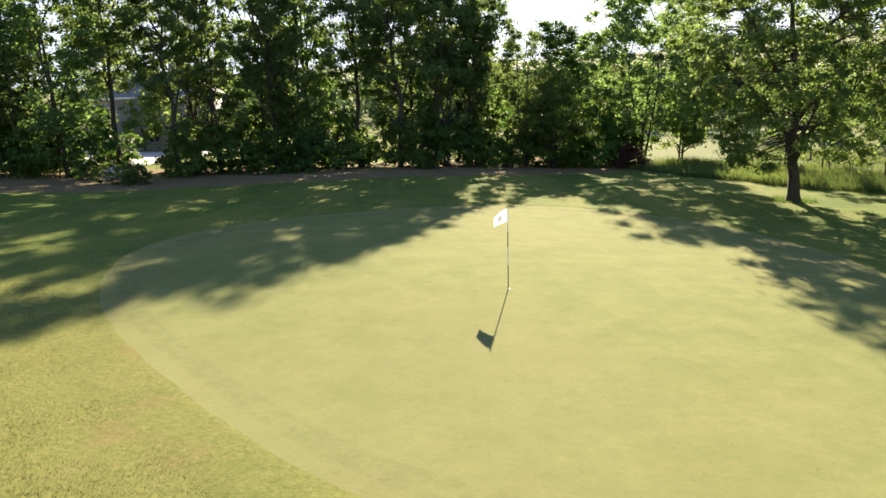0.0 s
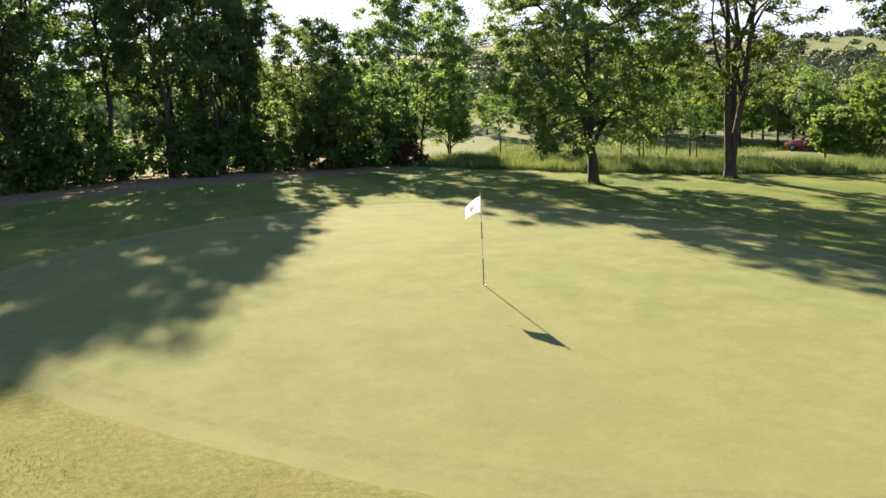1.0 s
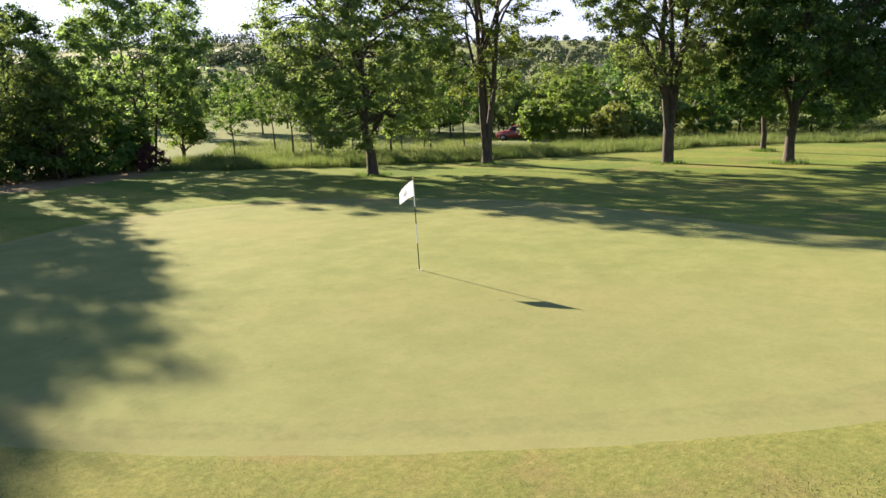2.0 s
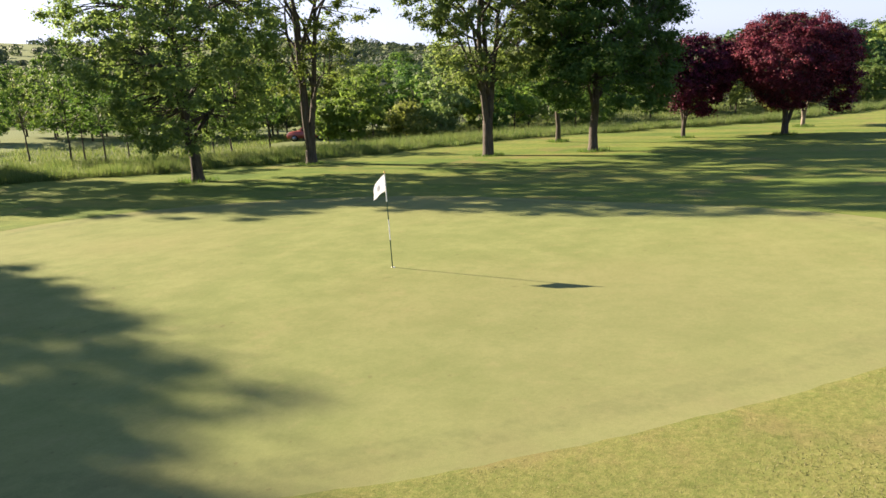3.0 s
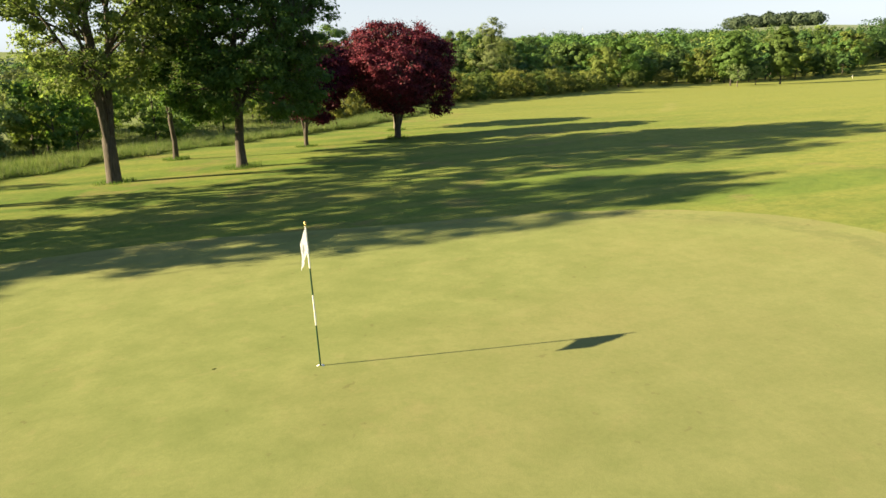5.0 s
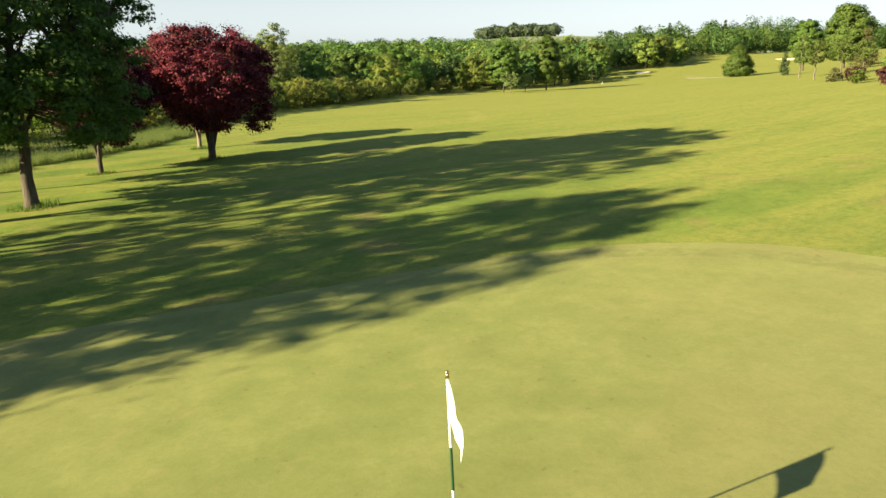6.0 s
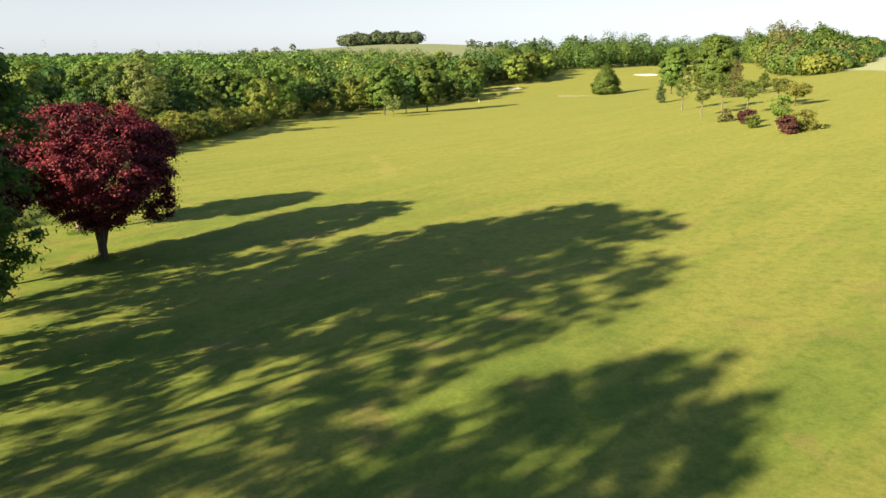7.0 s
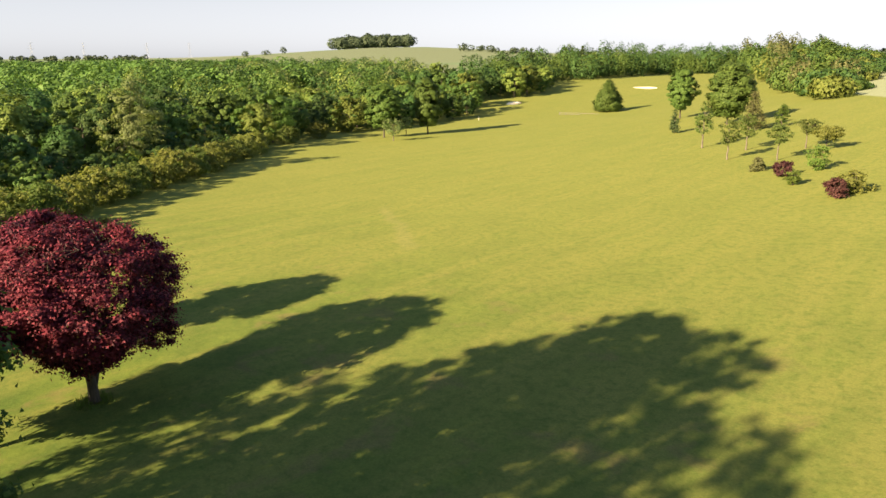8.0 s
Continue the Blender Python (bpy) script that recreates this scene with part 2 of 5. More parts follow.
def plain(name, color, rough=0.5, vary=0.15, scale=6.0, metal=0.0, bump_d=0.0):
    m, nt, b = mat(name)
    tc = nt.nodes.new("ShaderNodeTexCoord").outputs["Object"]
    f = noise_node(nt, tc, scale, 4, 0.6)
    dark = tuple(c * (1 - vary) for c in color)
    lite = tuple(min(1, c * (1 + vary)) for c in color)
    nt.links.new(mix(nt, f, dark, lite), b.inputs["Base Color"])
    b.inputs["Roughness"].default_value = rough
    b.inputs["Metallic"].default_value = metal
    if bump_d:
        bump(nt, b, f, 0.6, bump_d)
    return m


FAIRWAY_LIGHT, FAIRWAY_DARK, FAIRWAY_DRY = (0.105, 0.148, 0.030), (0.053, 0.095, 0.021), (0.160, 0.167, 0.045)
M_GROUND = ground_material()
M_GREEN = mown_grass("putting_green_grass", (0.171, 0.191, 0.070), (0.129, 0.154, 0.052), (0.206, 0.191, 0.084), 0.5, 0.26, 0.006)
M_LEAF = leaf_material("leaves_mid_green", (0.050, 0.106, 0.024), (0.080, 0.144, 0.032), (0.130, 0.192, 0.044), 0.42)
M_LEAF_BESIDE = leaf_material("leaves_green", (0.090, 0.138, 0.050), (0.130, 0.182, 0.062), (0.204, 0.244, 0.084), 0.56)
M_LEAF_WOOD = leaf_material("leaves_of_the_wood", (0.094, 0.148, 0.058), (0.128, 0.186, 0.070), (0.178, 0.230, 0.092), 0.66)
M_LEAF_DARK = leaf_material("leaves_dark_green", (0.038, 0.084, 0.022), (0.057, 0.110, 0.027), (0.093, 0.146, 0.036), 0.38)
M_LEAF_LIME = leaf_material("leaves_yellow_green", (0.095, 0.155, 0.034), (0.128, 0.190, 0.042), (0.175, 0.225, 0.060), 0.48)
# tint spread imitates the crown's contrast: shaded near-black up to sunlit crimson
M_LEAF_RED = leaf_material("leaves_dark_red", (0.013, 0.004, 0.008), (0.034, 0.007, 0.016), (0.160, 0.026, 0.050), 0.06)
# olive tints lightened to carry the hedge's sunlit brightness
M_LEAF_HAW = leaf_material("leaves_olive", (0.132, 0.160, 0.038), (0.176, 0.200, 0.048), (0.232, 0.246, 0.076), 0.45)
M_LEAF_BROAD = leaf_material("leaves_broad_wood", (0.042, 0.090, 0.020), (0.064, 0.122, 0.026), (0.104, 0.166, 0.039), 0.16)
M_LEAF_BROAD_DARK = leaf_material("leaves_broad_wood_dark", (0.026, 0.062, 0.019), (0.039, 0.082, 0.023), (0.064, 0.114, 0.031), 0.14)
M_LEAF_BROAD_LIME = leaf_material("leaves_broad_wood_yellow", (0.082, 0.128, 0.026), (0.114, 0.160, 0.033), (0.160, 0.200, 0.048), 0.2)
M_LEAF_SILVER = leaf_material("leaves_grey_green", (0.138, 0.196, 0.074), (0.172, 0.230, 0.090), (0.212, 0.266, 0.112), 0.4)
M_LEAF_RUST = leaf_material("leaves_russet", (0.090, 0.095, 0.040), (0.110, 0.112, 0.048), (0.125, 0.135, 0.055), 0.3)
M_LEAF_CONIFER = leaf_material("needles_green", (0.039, 0.070, 0.031), (0.055, 0.091, 0.036), (0.075, 0.112, 0.042), 0.2)
# distance haze painted into the leaf tints: paler and bluer
M_LEAF_HAZED = leaf_material("far_leaves_hazed", (0.044, 0.068, 0.044), (0.058, 0.086, 0.052), (0.078, 0.106, 0.060), 0.2)
M_LEAF_OLIVE = leaf_material("leaves_olive_green", (0.078, 0.118, 0.032), (0.104, 0.146, 0.038), (0.140, 0.172, 0.052), 0.42)
M_TALL_GRASS = leaf_material("tall_grass", (0.070, 0.114, 0.034), (0.104, 0.150, 0.048), (0.172, 0.190, 0.082), 0.42)
M_ROUGH_GRASS = leaf_material("rough_grass_blades", (0.098, 0.115, 0.035), (0.176, 0.171, 0.063), (0.260, 0.241, 0.126), 0.3)
M_WALL = plain("white_render", (0.60, 0.58, 0.55), 0.9, 0.08, 1.5, 0, 0.01)
M_TILE = plain("grey_roof_tiles", (0.22, 0.20, 0.19), 0.8, 0.2, 3.0, 0, 0.02)
M_GLASS = plain("window_glass", (0.03, 0.035, 0.04), 0.06, 0.1)
M_RED_PAINT = plain("red_car_paint", (0.30, 0.075, 0.065), 0.3, 0.06, 3)
M_TYRE = plain("tyre_rubber", (0.02, 0.02, 0.02), 0.85, 0.2)
M_RIM = plain("wheel_rim", (0.45, 0.45, 0.46), 0.35, 0.05, 8, 0.9)
M_WOOD = plain("weathered_wood", (0.15, 0.14, 0.12), 0.85, 0.25, 8, 0, 0.01)
M_STEEL = plain("galvanised_steel", (0.30, 0.31, 0.33), 0.7, 0.1, 5, 0.0)
M_BARK = bark_material("bark_brown", (0.032, 0.027, 0.022), (0.092, 0.077, 0.060))
M_BARK_PALE = bark_material("bark_pale", (0.12, 0.10, 0.08), (0.26, 0.22, 0.175))
M_BARK_MID = bark_material("bark_grey_brown", (0.07, 0.06, 0.046), (0.165, 0.14, 0.11))
M_LEAF_DULL_RED = leaf_material("leaves_dull_red", (0.040, 0.018, 0.020), (0.058, 0.024, 0.026), (0.088, 0.038, 0.036), 0.2)
M_WHITE = plain("white_paint", (0.78, 0.78, 0.76), 0.4, 0.04)
M_BAND = plain("dark_green_paint", (0.015, 0.06, 0.03), 0.35, 0.1)
def cloth_material():
    m, nt, b = mat("white_flag_cloth")
    f = noise_node(nt, nt.nodes.new("ShaderNodeTexCoord").outputs["Object"], 20, 3)
    col = mix(nt, f, (0.82, 0.83, 0.86), (0.88, 0.88, 0.90))
    nt.links.new(col, b.inputs["Base Color"])
    b.inputs["Roughness"].default_value = 0.8
    tr = nt.nodes.new("ShaderNodeBsdfTranslucent")
    nt.links.new(col, tr.inputs["Color"])
    ms = nt.nodes.new("ShaderNodeMixShader")
    ms.inputs[0].default_value = 0.5
    nt.links.new(b.outputs[0], ms.inputs[1])
    nt.links.new(tr.outputs[0], ms.inputs[2])
    nt.links.new(ms.outputs[0], nt.nodes["Material Output"].inputs["Surface"])
    return m


M_CLOTH = cloth_material()
M_EMBLEM = plain("grey_print", (0.66, 0.67, 0.69), 0.8, 0.1)
M_BRASS = plain("brass", (0.55, 0.40, 0.15), 0.35, 0.1, 10, 1.0)
M_CUP = plain("white_plastic", (0.7, 0.7, 0.68), 0.5, 0.05)
M_YARD = plain("pale_gravel", (0.46, 0.43, 0.41), 0.9, 0.2, 9.0, 0, 0.01)
M_SAND = plain("bunker_sand", (0.72, 0.64, 0.48), 0.9, 0.12, 2.0, 0, 0.05)


# ---- shapes ----
def fast_mesh(name, verts, quads, material, smooth=False, tris=None):
    """A mesh from number arrays that the code has worked out."""
    me = bpy.data.meshes.new(name)
    verts = np.asarray(verts, dtype=np.float32)
    quads = np.asarray(quads, dtype=np.int32).reshape(-1, 4)
    tris = np.zeros((0, 3), np.int32) if tris is None else np.asarray(tris, dtype=np.int32).reshape(-1, 3)
    me.vertices.add(len(verts))
    me.vertices.foreach_set("co", verts.ravel())
    loops = np.concatenate([quads.ravel(), tris.ravel()])
    me.loops.add(len(loops))
    me.loops.foreach_set("vertex_index", loops)
    me.polygons.add(len(quads) + len(tris))
    starts = np.concatenate([np.arange(len(quads)) * 4, len(quads) * 4 + np.arange(len(tris)) * 3])
    me.polygons.foreach_set("loop_start", starts.astype(np.int32))
    me.polygons.foreach_set("use_smooth", np.full(len(quads) + len(tris), smooth))
    me.update(calc_edges=True)
    me.validate()
    me.materials.append(material)
    return me


def part(name, me, parent, label="", at=None):
    ob = new(name, me)
    ob.parent = parent
    if at is not None:
        ob.matrix_basis = at
    if label:
        ob["label"] = label
    return ob


def bm_mesh(name, bm, material, smooth=False):
    me = bpy.data.meshes.new(name)
    bm.to_mesh(me)
    bm.free()
    me.materials.append(material)
    if smooth:
        me.polygons.foreach_set("use_smooth", np.full(len(me.polygons), True))
    return me


def soft_limit(v, lo, hi, w):
    v = np.asarray(v, dtype=np.float64)
    over = hi + w * (1 - np.exp(-np.maximum(v - hi, 0) / w))
    under = lo - w * (1 - np.exp(-np.maximum(lo - v, 0) / w))
    return np.where(v > hi, over, np.where(v < lo, under, v))


def smooth(v, lo, hi):
    t = np.clip((v - lo) / (hi - lo), 0, 1)
    return t * t * (3 - 2 * t)


def bell(a, mid, w):
    return np.exp(-((a - mid) / w) ** 2)


def gz(x, y):
    """The height of the land."""
    x, y = np.asarray(x, float), np.asarray(y, float)
    X, Y = soft_limit(x, -40, 100, 60), soft_limit(y, -120, 60, 60)
    z = 1.0742 - 0.0784 * X - 0.0525 * Y + 0.000362 * X * X + 0.000774 * X * Y + 0.000229 * Y * Y
    z = z - 0.38 * bell(np.hypot(x + 5, y - 12), 0, 8) + 0.42 * bell(np.hypot(x + 3, y - 45), 0, 10) - 0.09 * bell(np.hypot(x - 43, y - 7), 0, 9) + 0.5 * bell(np.hypot(x - 46, y - 46), 0, 5) - 0.2 * bell(np.hypot(x - 20, y + 13), 0, 10)
    z = z - 11.0 * smooth(x, 40, 130) * smooth(y, 20, 90)
    z = z - 1.3 * smooth(0.8 * x + 0.6 * y - 42.5, 5, 18) * smooth(y, -2, 12)
    r, a = np.hypot(x, y), np.degrees(np.arctan2(y, x))
    z = z + 8.5 * smooth(r, 200, 380) * smooth(-y, 60, 160)
    far = smooth(r, 450, 1500)
    hills = 9 + 22 * bell(a, -43, 11) + 46 * bell(a, 60, 16) + 24 * bell(a, 34, 12) + 30 * bell(a, 95, 25) + 6 * bell(a, -80, 10)
    z = z * (1 - far) + far * hills
    z = z + 0.05 * np.sin(x * 0.31 + 1.3) * np.sin(y * 0.27 + 0.4) * smooth(np.hypot(x - 2, y - 19), 16, 26)
    return z


def green_edge(a):
    """The putting green's rim: distance from its middle at angle a (radians)."""
    return GREEN_R[0] + sum(GREEN_R[2 * k - 1] * np.cos(k * a) + GREEN_R[2 * k] * np.sin(k * a) for k in (1, 2, 3, 4, 5))


# ---- ground ----
def graded(lo, hi, fine, reach):
    core = np.arange(lo, hi + fine / 2, fine)
    steps = fine * 1.16 ** np.arange(1, 200)
    out = np.cumsum(steps)
    out = out[: np.searchsorted(out, reach) + 1]
    return np.concatenate([(lo - out)[::-1], core, hi + out])


def grid_quads(n, m):
    i = np.arange((n - 1) * (m - 1))
    a = (i // (m - 1)) * m + i % (m - 1)
    return np.stack([a, a + m, a + m + 1, a + 1], 1)


def build_ground():
    xs, ys = graded(-30, 60, 0.75, 4200), graded(-40, 62, 0.75, 4200)
    X, Y = np.meshgrid(xs, ys, indexing="ij")
    V = np.stack([X, Y, gz(X, Y)], -1).reshape(-1, 3)
    ob = new("ground", fast_mesh("ground", V, grid_quads(len(xs), len(ys)), M_GROUND, True))
    tagged(ob, "mown yellow-green golf fairway with dry patches", "ground", kind="structure")


def build_green():
    n, rings = 220, 40
    a = np.arange(n) * 2 * math.pi / n
    edge = green_edge(a)
    V = []
    for k in range(rings):
        s = ((k + 0.02) / (rings - 1)) ** 0.8
        x, y = GREEN_C[0] + np.cos(a) * edge * min(s, 1), GREEN_C[1] + np.sin(a) * edge * min(s, 1)
        V.append(np.stack([x, y, gz(x, y) + 0.012], -1))
    V = np.concatenate(V)
    Q = []
    j = np.arange(n)
    for k in range(rings - 1):
        Q.append(np.stack([k * n + j, (k + 1) * n + j, (k + 1) * n + (j + 1) % n, k * n + (j + 1) % n], 1))
    me = fast_mesh("putting_green", V, np.concatenate(Q), M_GREEN, True)
    rim = me.attributes.new("rim", "FLOAT", "POINT")
    rim.data.foreach_set("value", np.repeat([min(((k + 0.02) / (rings - 1)) ** 0.8, 1) for k in range(rings)], n).astype(np.float32))
    ob = new("putting_green", me)
    tagged(ob, "closely mown pale yellow-green golf putting green", "putting green", kind="structure")
    # the collar of longer grass, with a small step down to the green
    rows = ((-0.12, 0.004), (0.0, 0.0135), (0.2, 0.019), (0.5, 0.022), (0.95, 0.014), (1.8, -0.03))
    V, Q = [], []
    for k, (d, h) in enumerate(rows):
        e = edge + d + (0.012 * np.sin(67 * a) + 0.02 * np.sin(29 * a + 1) + 0.012 * np.sin(113 * a + 2) if k else 0)
        x, y = GREEN_C[0] + np.cos(a) * e, GREEN_C[1] + np.sin(a) * e
        V.append(np.stack([x, y, gz(x, y) + h], -1))
        if k:
            Q.append(np.stack([(k - 1) * n + j, k * n + j, k * n + (j + 1) % n, (k - 1) * n + (j + 1) % n], 1))
    ob = new("green_collar", fast_mesh("green_collar", np.concatenate(V), np.concatenate(Q), M_GROUND, True))
    tagged(ob, "collar of longer grass round the putting green", "grass collar", kind="structure")


GREEN_C = (2.0, 19.0)
GREEN_R = (11.73, -0.07, 0.64, -1.39, -0.27, -0.67, 0.45, 0.27, 0.08, 0.18, 0.02)
build_ground()
build_green()


# ---- trees ----
def tubes(paths, sides=6):
    """Tapered tubes along lists of (point, radius)."""
    V, Q, base = [], [], 0
    for pts, sd in paths:
        P = np.array([p for p, _ in pts], float)
        R = np.array([r for _, r in pts], float)
        T = np.gradient(P, axis=0)
        T /= np.linalg.norm(T, axis=1)[:, None] + 1e-9
        ref = np.array([1.0, 0.13, 0.0])
        A = np.cross(T, ref)
        A /= np.linalg.norm(A, axis=1)[:, None] + 1e-9
        B = np.cross(T, A)
        th = np.arange(sd) * 2 * math.pi / sd
        ring = P[:, None] + R[:, None, None] * (A[:, None] * np.cos(th)[None, :, None] + B[:, None] * np.sin(th)[None, :, None])
        V.append(ring.reshape(-1, 3))
        j = np.arange(sd)
        for k in range(len(P) - 1):
            Q.append(base + np.stack([k * sd + j, k * sd + (j + 1) % sd, (k + 1) * sd + (j + 1) % sd, (k + 1) * sd + j], 1))
        base += len(P) * sd
    return np.concatenate(V), np.concatenate(Q)


PROFILES = {
    "round": lambda u: np.sqrt(np.clip(1 - (2 * u - 0.95) ** 2 / 1.1, 0.03, 1)),
    "broad": lambda u: np.clip(np.minimum(1.0, 0.55 + 1.6 * u), 0, 1) * np.sqrt(np.clip(1 - np.clip((u - 0.35) / 0.68, 0, 1) ** 2, 0.02, 1)),
    "tall": lambda u: np.clip(0.45 + 1.4 * u, 0, 1) * np.sqrt(np.clip(1 - np.clip((u - 0.4) / 0.62, 0, 1) ** 2, 0.03, 1)),
    "cone": lambda u: np.clip(1.02 - u, 0.03, 1) * np.clip(0.6 + 3 * u, 0, 1),
    "vase": lambda u: np.clip(0.35 + 1.5 * u, 0, 1) * np.sqrt(np.clip(1 - np.clip((u - 0.5) / 0.52, 0, 1) ** 2, 0.03, 1)),
    "column": lambda u: np.clip(0.5 + 1.2 * u, 0, 1) * np.sqrt(np.clip(1 - np.clip((u - 0.55) / 0.47, 0, 1) ** 2, 0.03, 1)),
    "plum": lambda u: np.clip(0.30 + 1.35 * u, 0, 1) * np.sqrt(np.clip(1 - np.clip((u - 0.45) / 0.57, 0, 1) ** 2, 0.03, 1)),
    "skirted": lambda u: np.clip(0.72 + 2.2 * u, 0, 1) * np.sqrt(np.clip(1 - np.clip((u - 0.35) / 0.68, 0, 1) ** 2, 0.02, 1)),
    "bush": lambda u: np.sqrt(np.clip(1 - u ** 2, 0.02, 1)),
}


def leaf_quads(rng, C, N, size, aspect, single=False):
    """One folded rhombic leaf for each centre C, facing roughly N."""
    n = len(C)
    rand = rng.normal(size=(n, 3))
    A = np.cross(N, rand)
    A /= np.linalg.norm(A, axis=1)[:, None] + 1e-9
    B = np.cross(N, A)
    L = size * rng.uniform(0.65, 1.35, n)[:, None]
    W = L * aspect
    if single:
        V = np.stack([C - A * L * 0.55 - B * W * 0.45, C + A * L * 0.1 + B * W * 0.75, C + A * L * 0.55 - B * W * 0.3], 1)
        return V.reshape(-1, 3), np.arange(n * 3).reshape(-1, 3)
    V = np.stack([C - A * L / 2, C + B * W / 2 - N * W * 0.12, C + A * L / 2 - N * L * 0.10, C - B * W / 2 - N * W * 0.12], 1)
    return V.reshape(-1, 3), np.arange(n * 4).reshape(-1, 4)


def tree_meshes(seed, h, zb, rad, profile="round", clumps=90, leaves=150, leaf=0.22, clump_r=0.8, trunk_r=0.22, limbs=8, stems=1,
                leaf_mat=None, bark=None, fork=0.0, inner=0.3, lean=(0, 0), aspect=0.6, sparse=0.0, twigs=True, single=False, hollow=0.0, lobe=1.0, shift=(0, 0), bough=None):
    """Trunk with limbs, and a crown of leaf clumps that hang on them: h height, zb crown's foot, rad its radius."""
    rng = np.random.default_rng(seed)
    prof = PROFILES[profile]
    paths, anchors = [], []
    lobes = rng.uniform(0, 6.28, 3)
    if fork:
        paths.append(([((0, 0, -0.25), trunk_r * 1.5), ((0, 0, 0.15), trunk_r * 1.1), ((0, 0, fork * 0.6), trunk_r), ((0, 0, fork + 0.15), trunk_r * 0.95), ((0, 0, fork + 0.4), trunk_r * 0.4)], 10))
    for s in range(stems):
        way = np.array([math.cos(s * 2.4 + seed), math.sin(s * 2.4 + seed), 0]) if stems > 1 else np.zeros(3)
        off = way * trunk_r * (0.3 if fork else 1.0)
        spread = way * 0.33 * rad
        top = h * rng.uniform(0.8, 0.93) if stems > 1 or profile in ("tall", "cone") else h * 0.78
        n = 9
        z0 = fork - 0.1 if fork else -0.25
        thick = trunk_r * (1.0 if stems == 1 else 0.62)
        wob = rng.normal(size=(n, 3)) * 0.008 * h * np.array([1, 1, 0])
        pts = []
        for k in range(n):
            t = k / (n - 1)
            p = off + np.array([lean[0], lean[1], 0]) * t * h + spread * t + wob[k] * min(1, t * 3) + np.array([0, 0, z0 + t * (top - z0)])
            pts.append((p, thick * (1 - 0.88 * t) * (1.5 if k == 0 and not fork else 1.0)))
        if not fork:
            pts.insert(1, (pts[0][0] + (pts[1][0] - pts[0][0]) * 0.4, thick * 1.05))
        paths.append((pts, 8 if leaf < 0.3 else 5))
        Pn = np.array([p for j2, (p, _) in enumerate(pts) if fork or j2 != 1])
        anchors.extend([(p, r) for p, r in pts[4:]])
        for i in range(limbs):
            zl = max(0.12 * h, fork * 1.05, zb * 0.75 + (top - zb * 0.75) * ((i + 0.3) / limbs) ** 1.1)
            t = np.clip((zl - z0) / (top - z0), 0, 0.98) * (n - 1)
            k = int(t)
            b0 = Pn[k] + (Pn[min(k + 1, n - 1)] - Pn[k]) * (t - k)
            ang = i * 2.399 + seed + s * 1.3 + rng.uniform(-0.3, 0.3)
            z1 = min(h * 0.95, max(zl + rng.uniform(0.08, 0.30) * h, zb))
            u = np.clip((z1 - zb) / (h - zb), 0.02, 0.98)
            reach = rad * prof(u) * rng.uniform(0.62, 0.9)
            b2 = np.array([math.cos(ang) * reach, math.sin(ang) * reach, z1]) + np.array([lean[0], lean[1], 0]) * z1 + np.array([shift[0], shift[1], 0])
            b1 = (b0 + b2) / 2 + np.array([0, 0, rng.uniform(-0.02, 0.10) * h]) + rng.normal(size=3) * 0.03 * h
            r0 = trunk_r * (0.5 - 0.3 * zl / h) * (1 if stems == 1 else 0.7)
            lp = []
            for q in np.linspace(0, 1, 6):
                p = b0 * (1 - q) ** 2 + 2 * b1 * q * (1 - q) + b2 * q * q
                lp.append((p, r0 * (1 - 0.85 * q) + 0.006))
            paths.append((lp, 5 if leaf < 0.3 else 3))
            anchors.extend(lp[2:])
    AP = np.array([p for p, _ in anchors])
    # clump centres inside the crown's uneven envelope
    C = []
    tries = 0
    while len(C) < clumps and tries < clumps * 30:
        tries += 1
        u = rng.uniform(0, 1)
        w = prof(u)
        if rng.uniform() > w * 0.9 + 0.15:
            continue
        ang = rng.uniform(0, 2 * math.pi)
        bump_r = 1 + lobe * (0.16 * math.sin(2 * ang + lobes[0] + 3 * u) + 0.12 * math.sin(3 * ang + lobes[1] - 4 * u) + 0.08 * math.sin(5 * ang + lobes[2] + 9 * u))
        rr = rad * w * bump_r * math.sqrt(rng.uniform(inner, 1.0))
        z = zb + u * (h - zb)
        if u < hollow and rr < rad * w * 0.62:
            continue
        c = np.array([math.cos(ang) * rr + lean[0] * z + shift[0], math.sin(ang) * rr + lean[1] * z + shift[1], z])
        if sparse and noise.noise(Vector(c * 0.45) + Vector((seed, 0, 0))) < -0.25 + sparse:
            continue
        C.append(c)
    if bough:                        # a low bough that hangs out of the crown: x, y, z, size, clumps
        for _ in range(bough[4]):
            C.append(np.array(bough[:3]) + rng.normal(size=3) * bough[3] * np.array([0.5, 0.5, 1.0]))
    C = np.array(C)
    if twigs:
        for c in C:
            d = np.linalg.norm(AP - c, axis=1) + np.maximum(0, AP[:, 2] - c[2]) * 0.7
            k = int(np.argmin(d))
            a0, r = anchors[k]
            midp = (a0 + c) / 2 + rng.normal(size=3) * 0.1 + np.array([0, 0, 0.1])
            rt = min(r * 0.6, 0.035) + 0.006
            paths.append(([(a0, rt), (midp, rt * 0.65), (c, 0.005)], 3))
    V, Q = tubes(paths)
    trunk = fast_mesh("trunk", V, Q, bark or M_BARK, True)
    # leaves
    m = len(C) * leaves
    scale = np.repeat(rng.uniform(0.6, 1.3, len(C)), leaves)[:, None] * clump_r
    D = rng.normal(size=(m, 3))
    D /= np.linalg.norm(D, axis=1)[:, None]
    D *= (rng.uniform(0.2, 1.0, m) ** 0.5 if leaf > 0.3 else np.minimum(np.abs(rng.normal(size=m)) * 0.55 + 0.12, 1.5))[:, None]
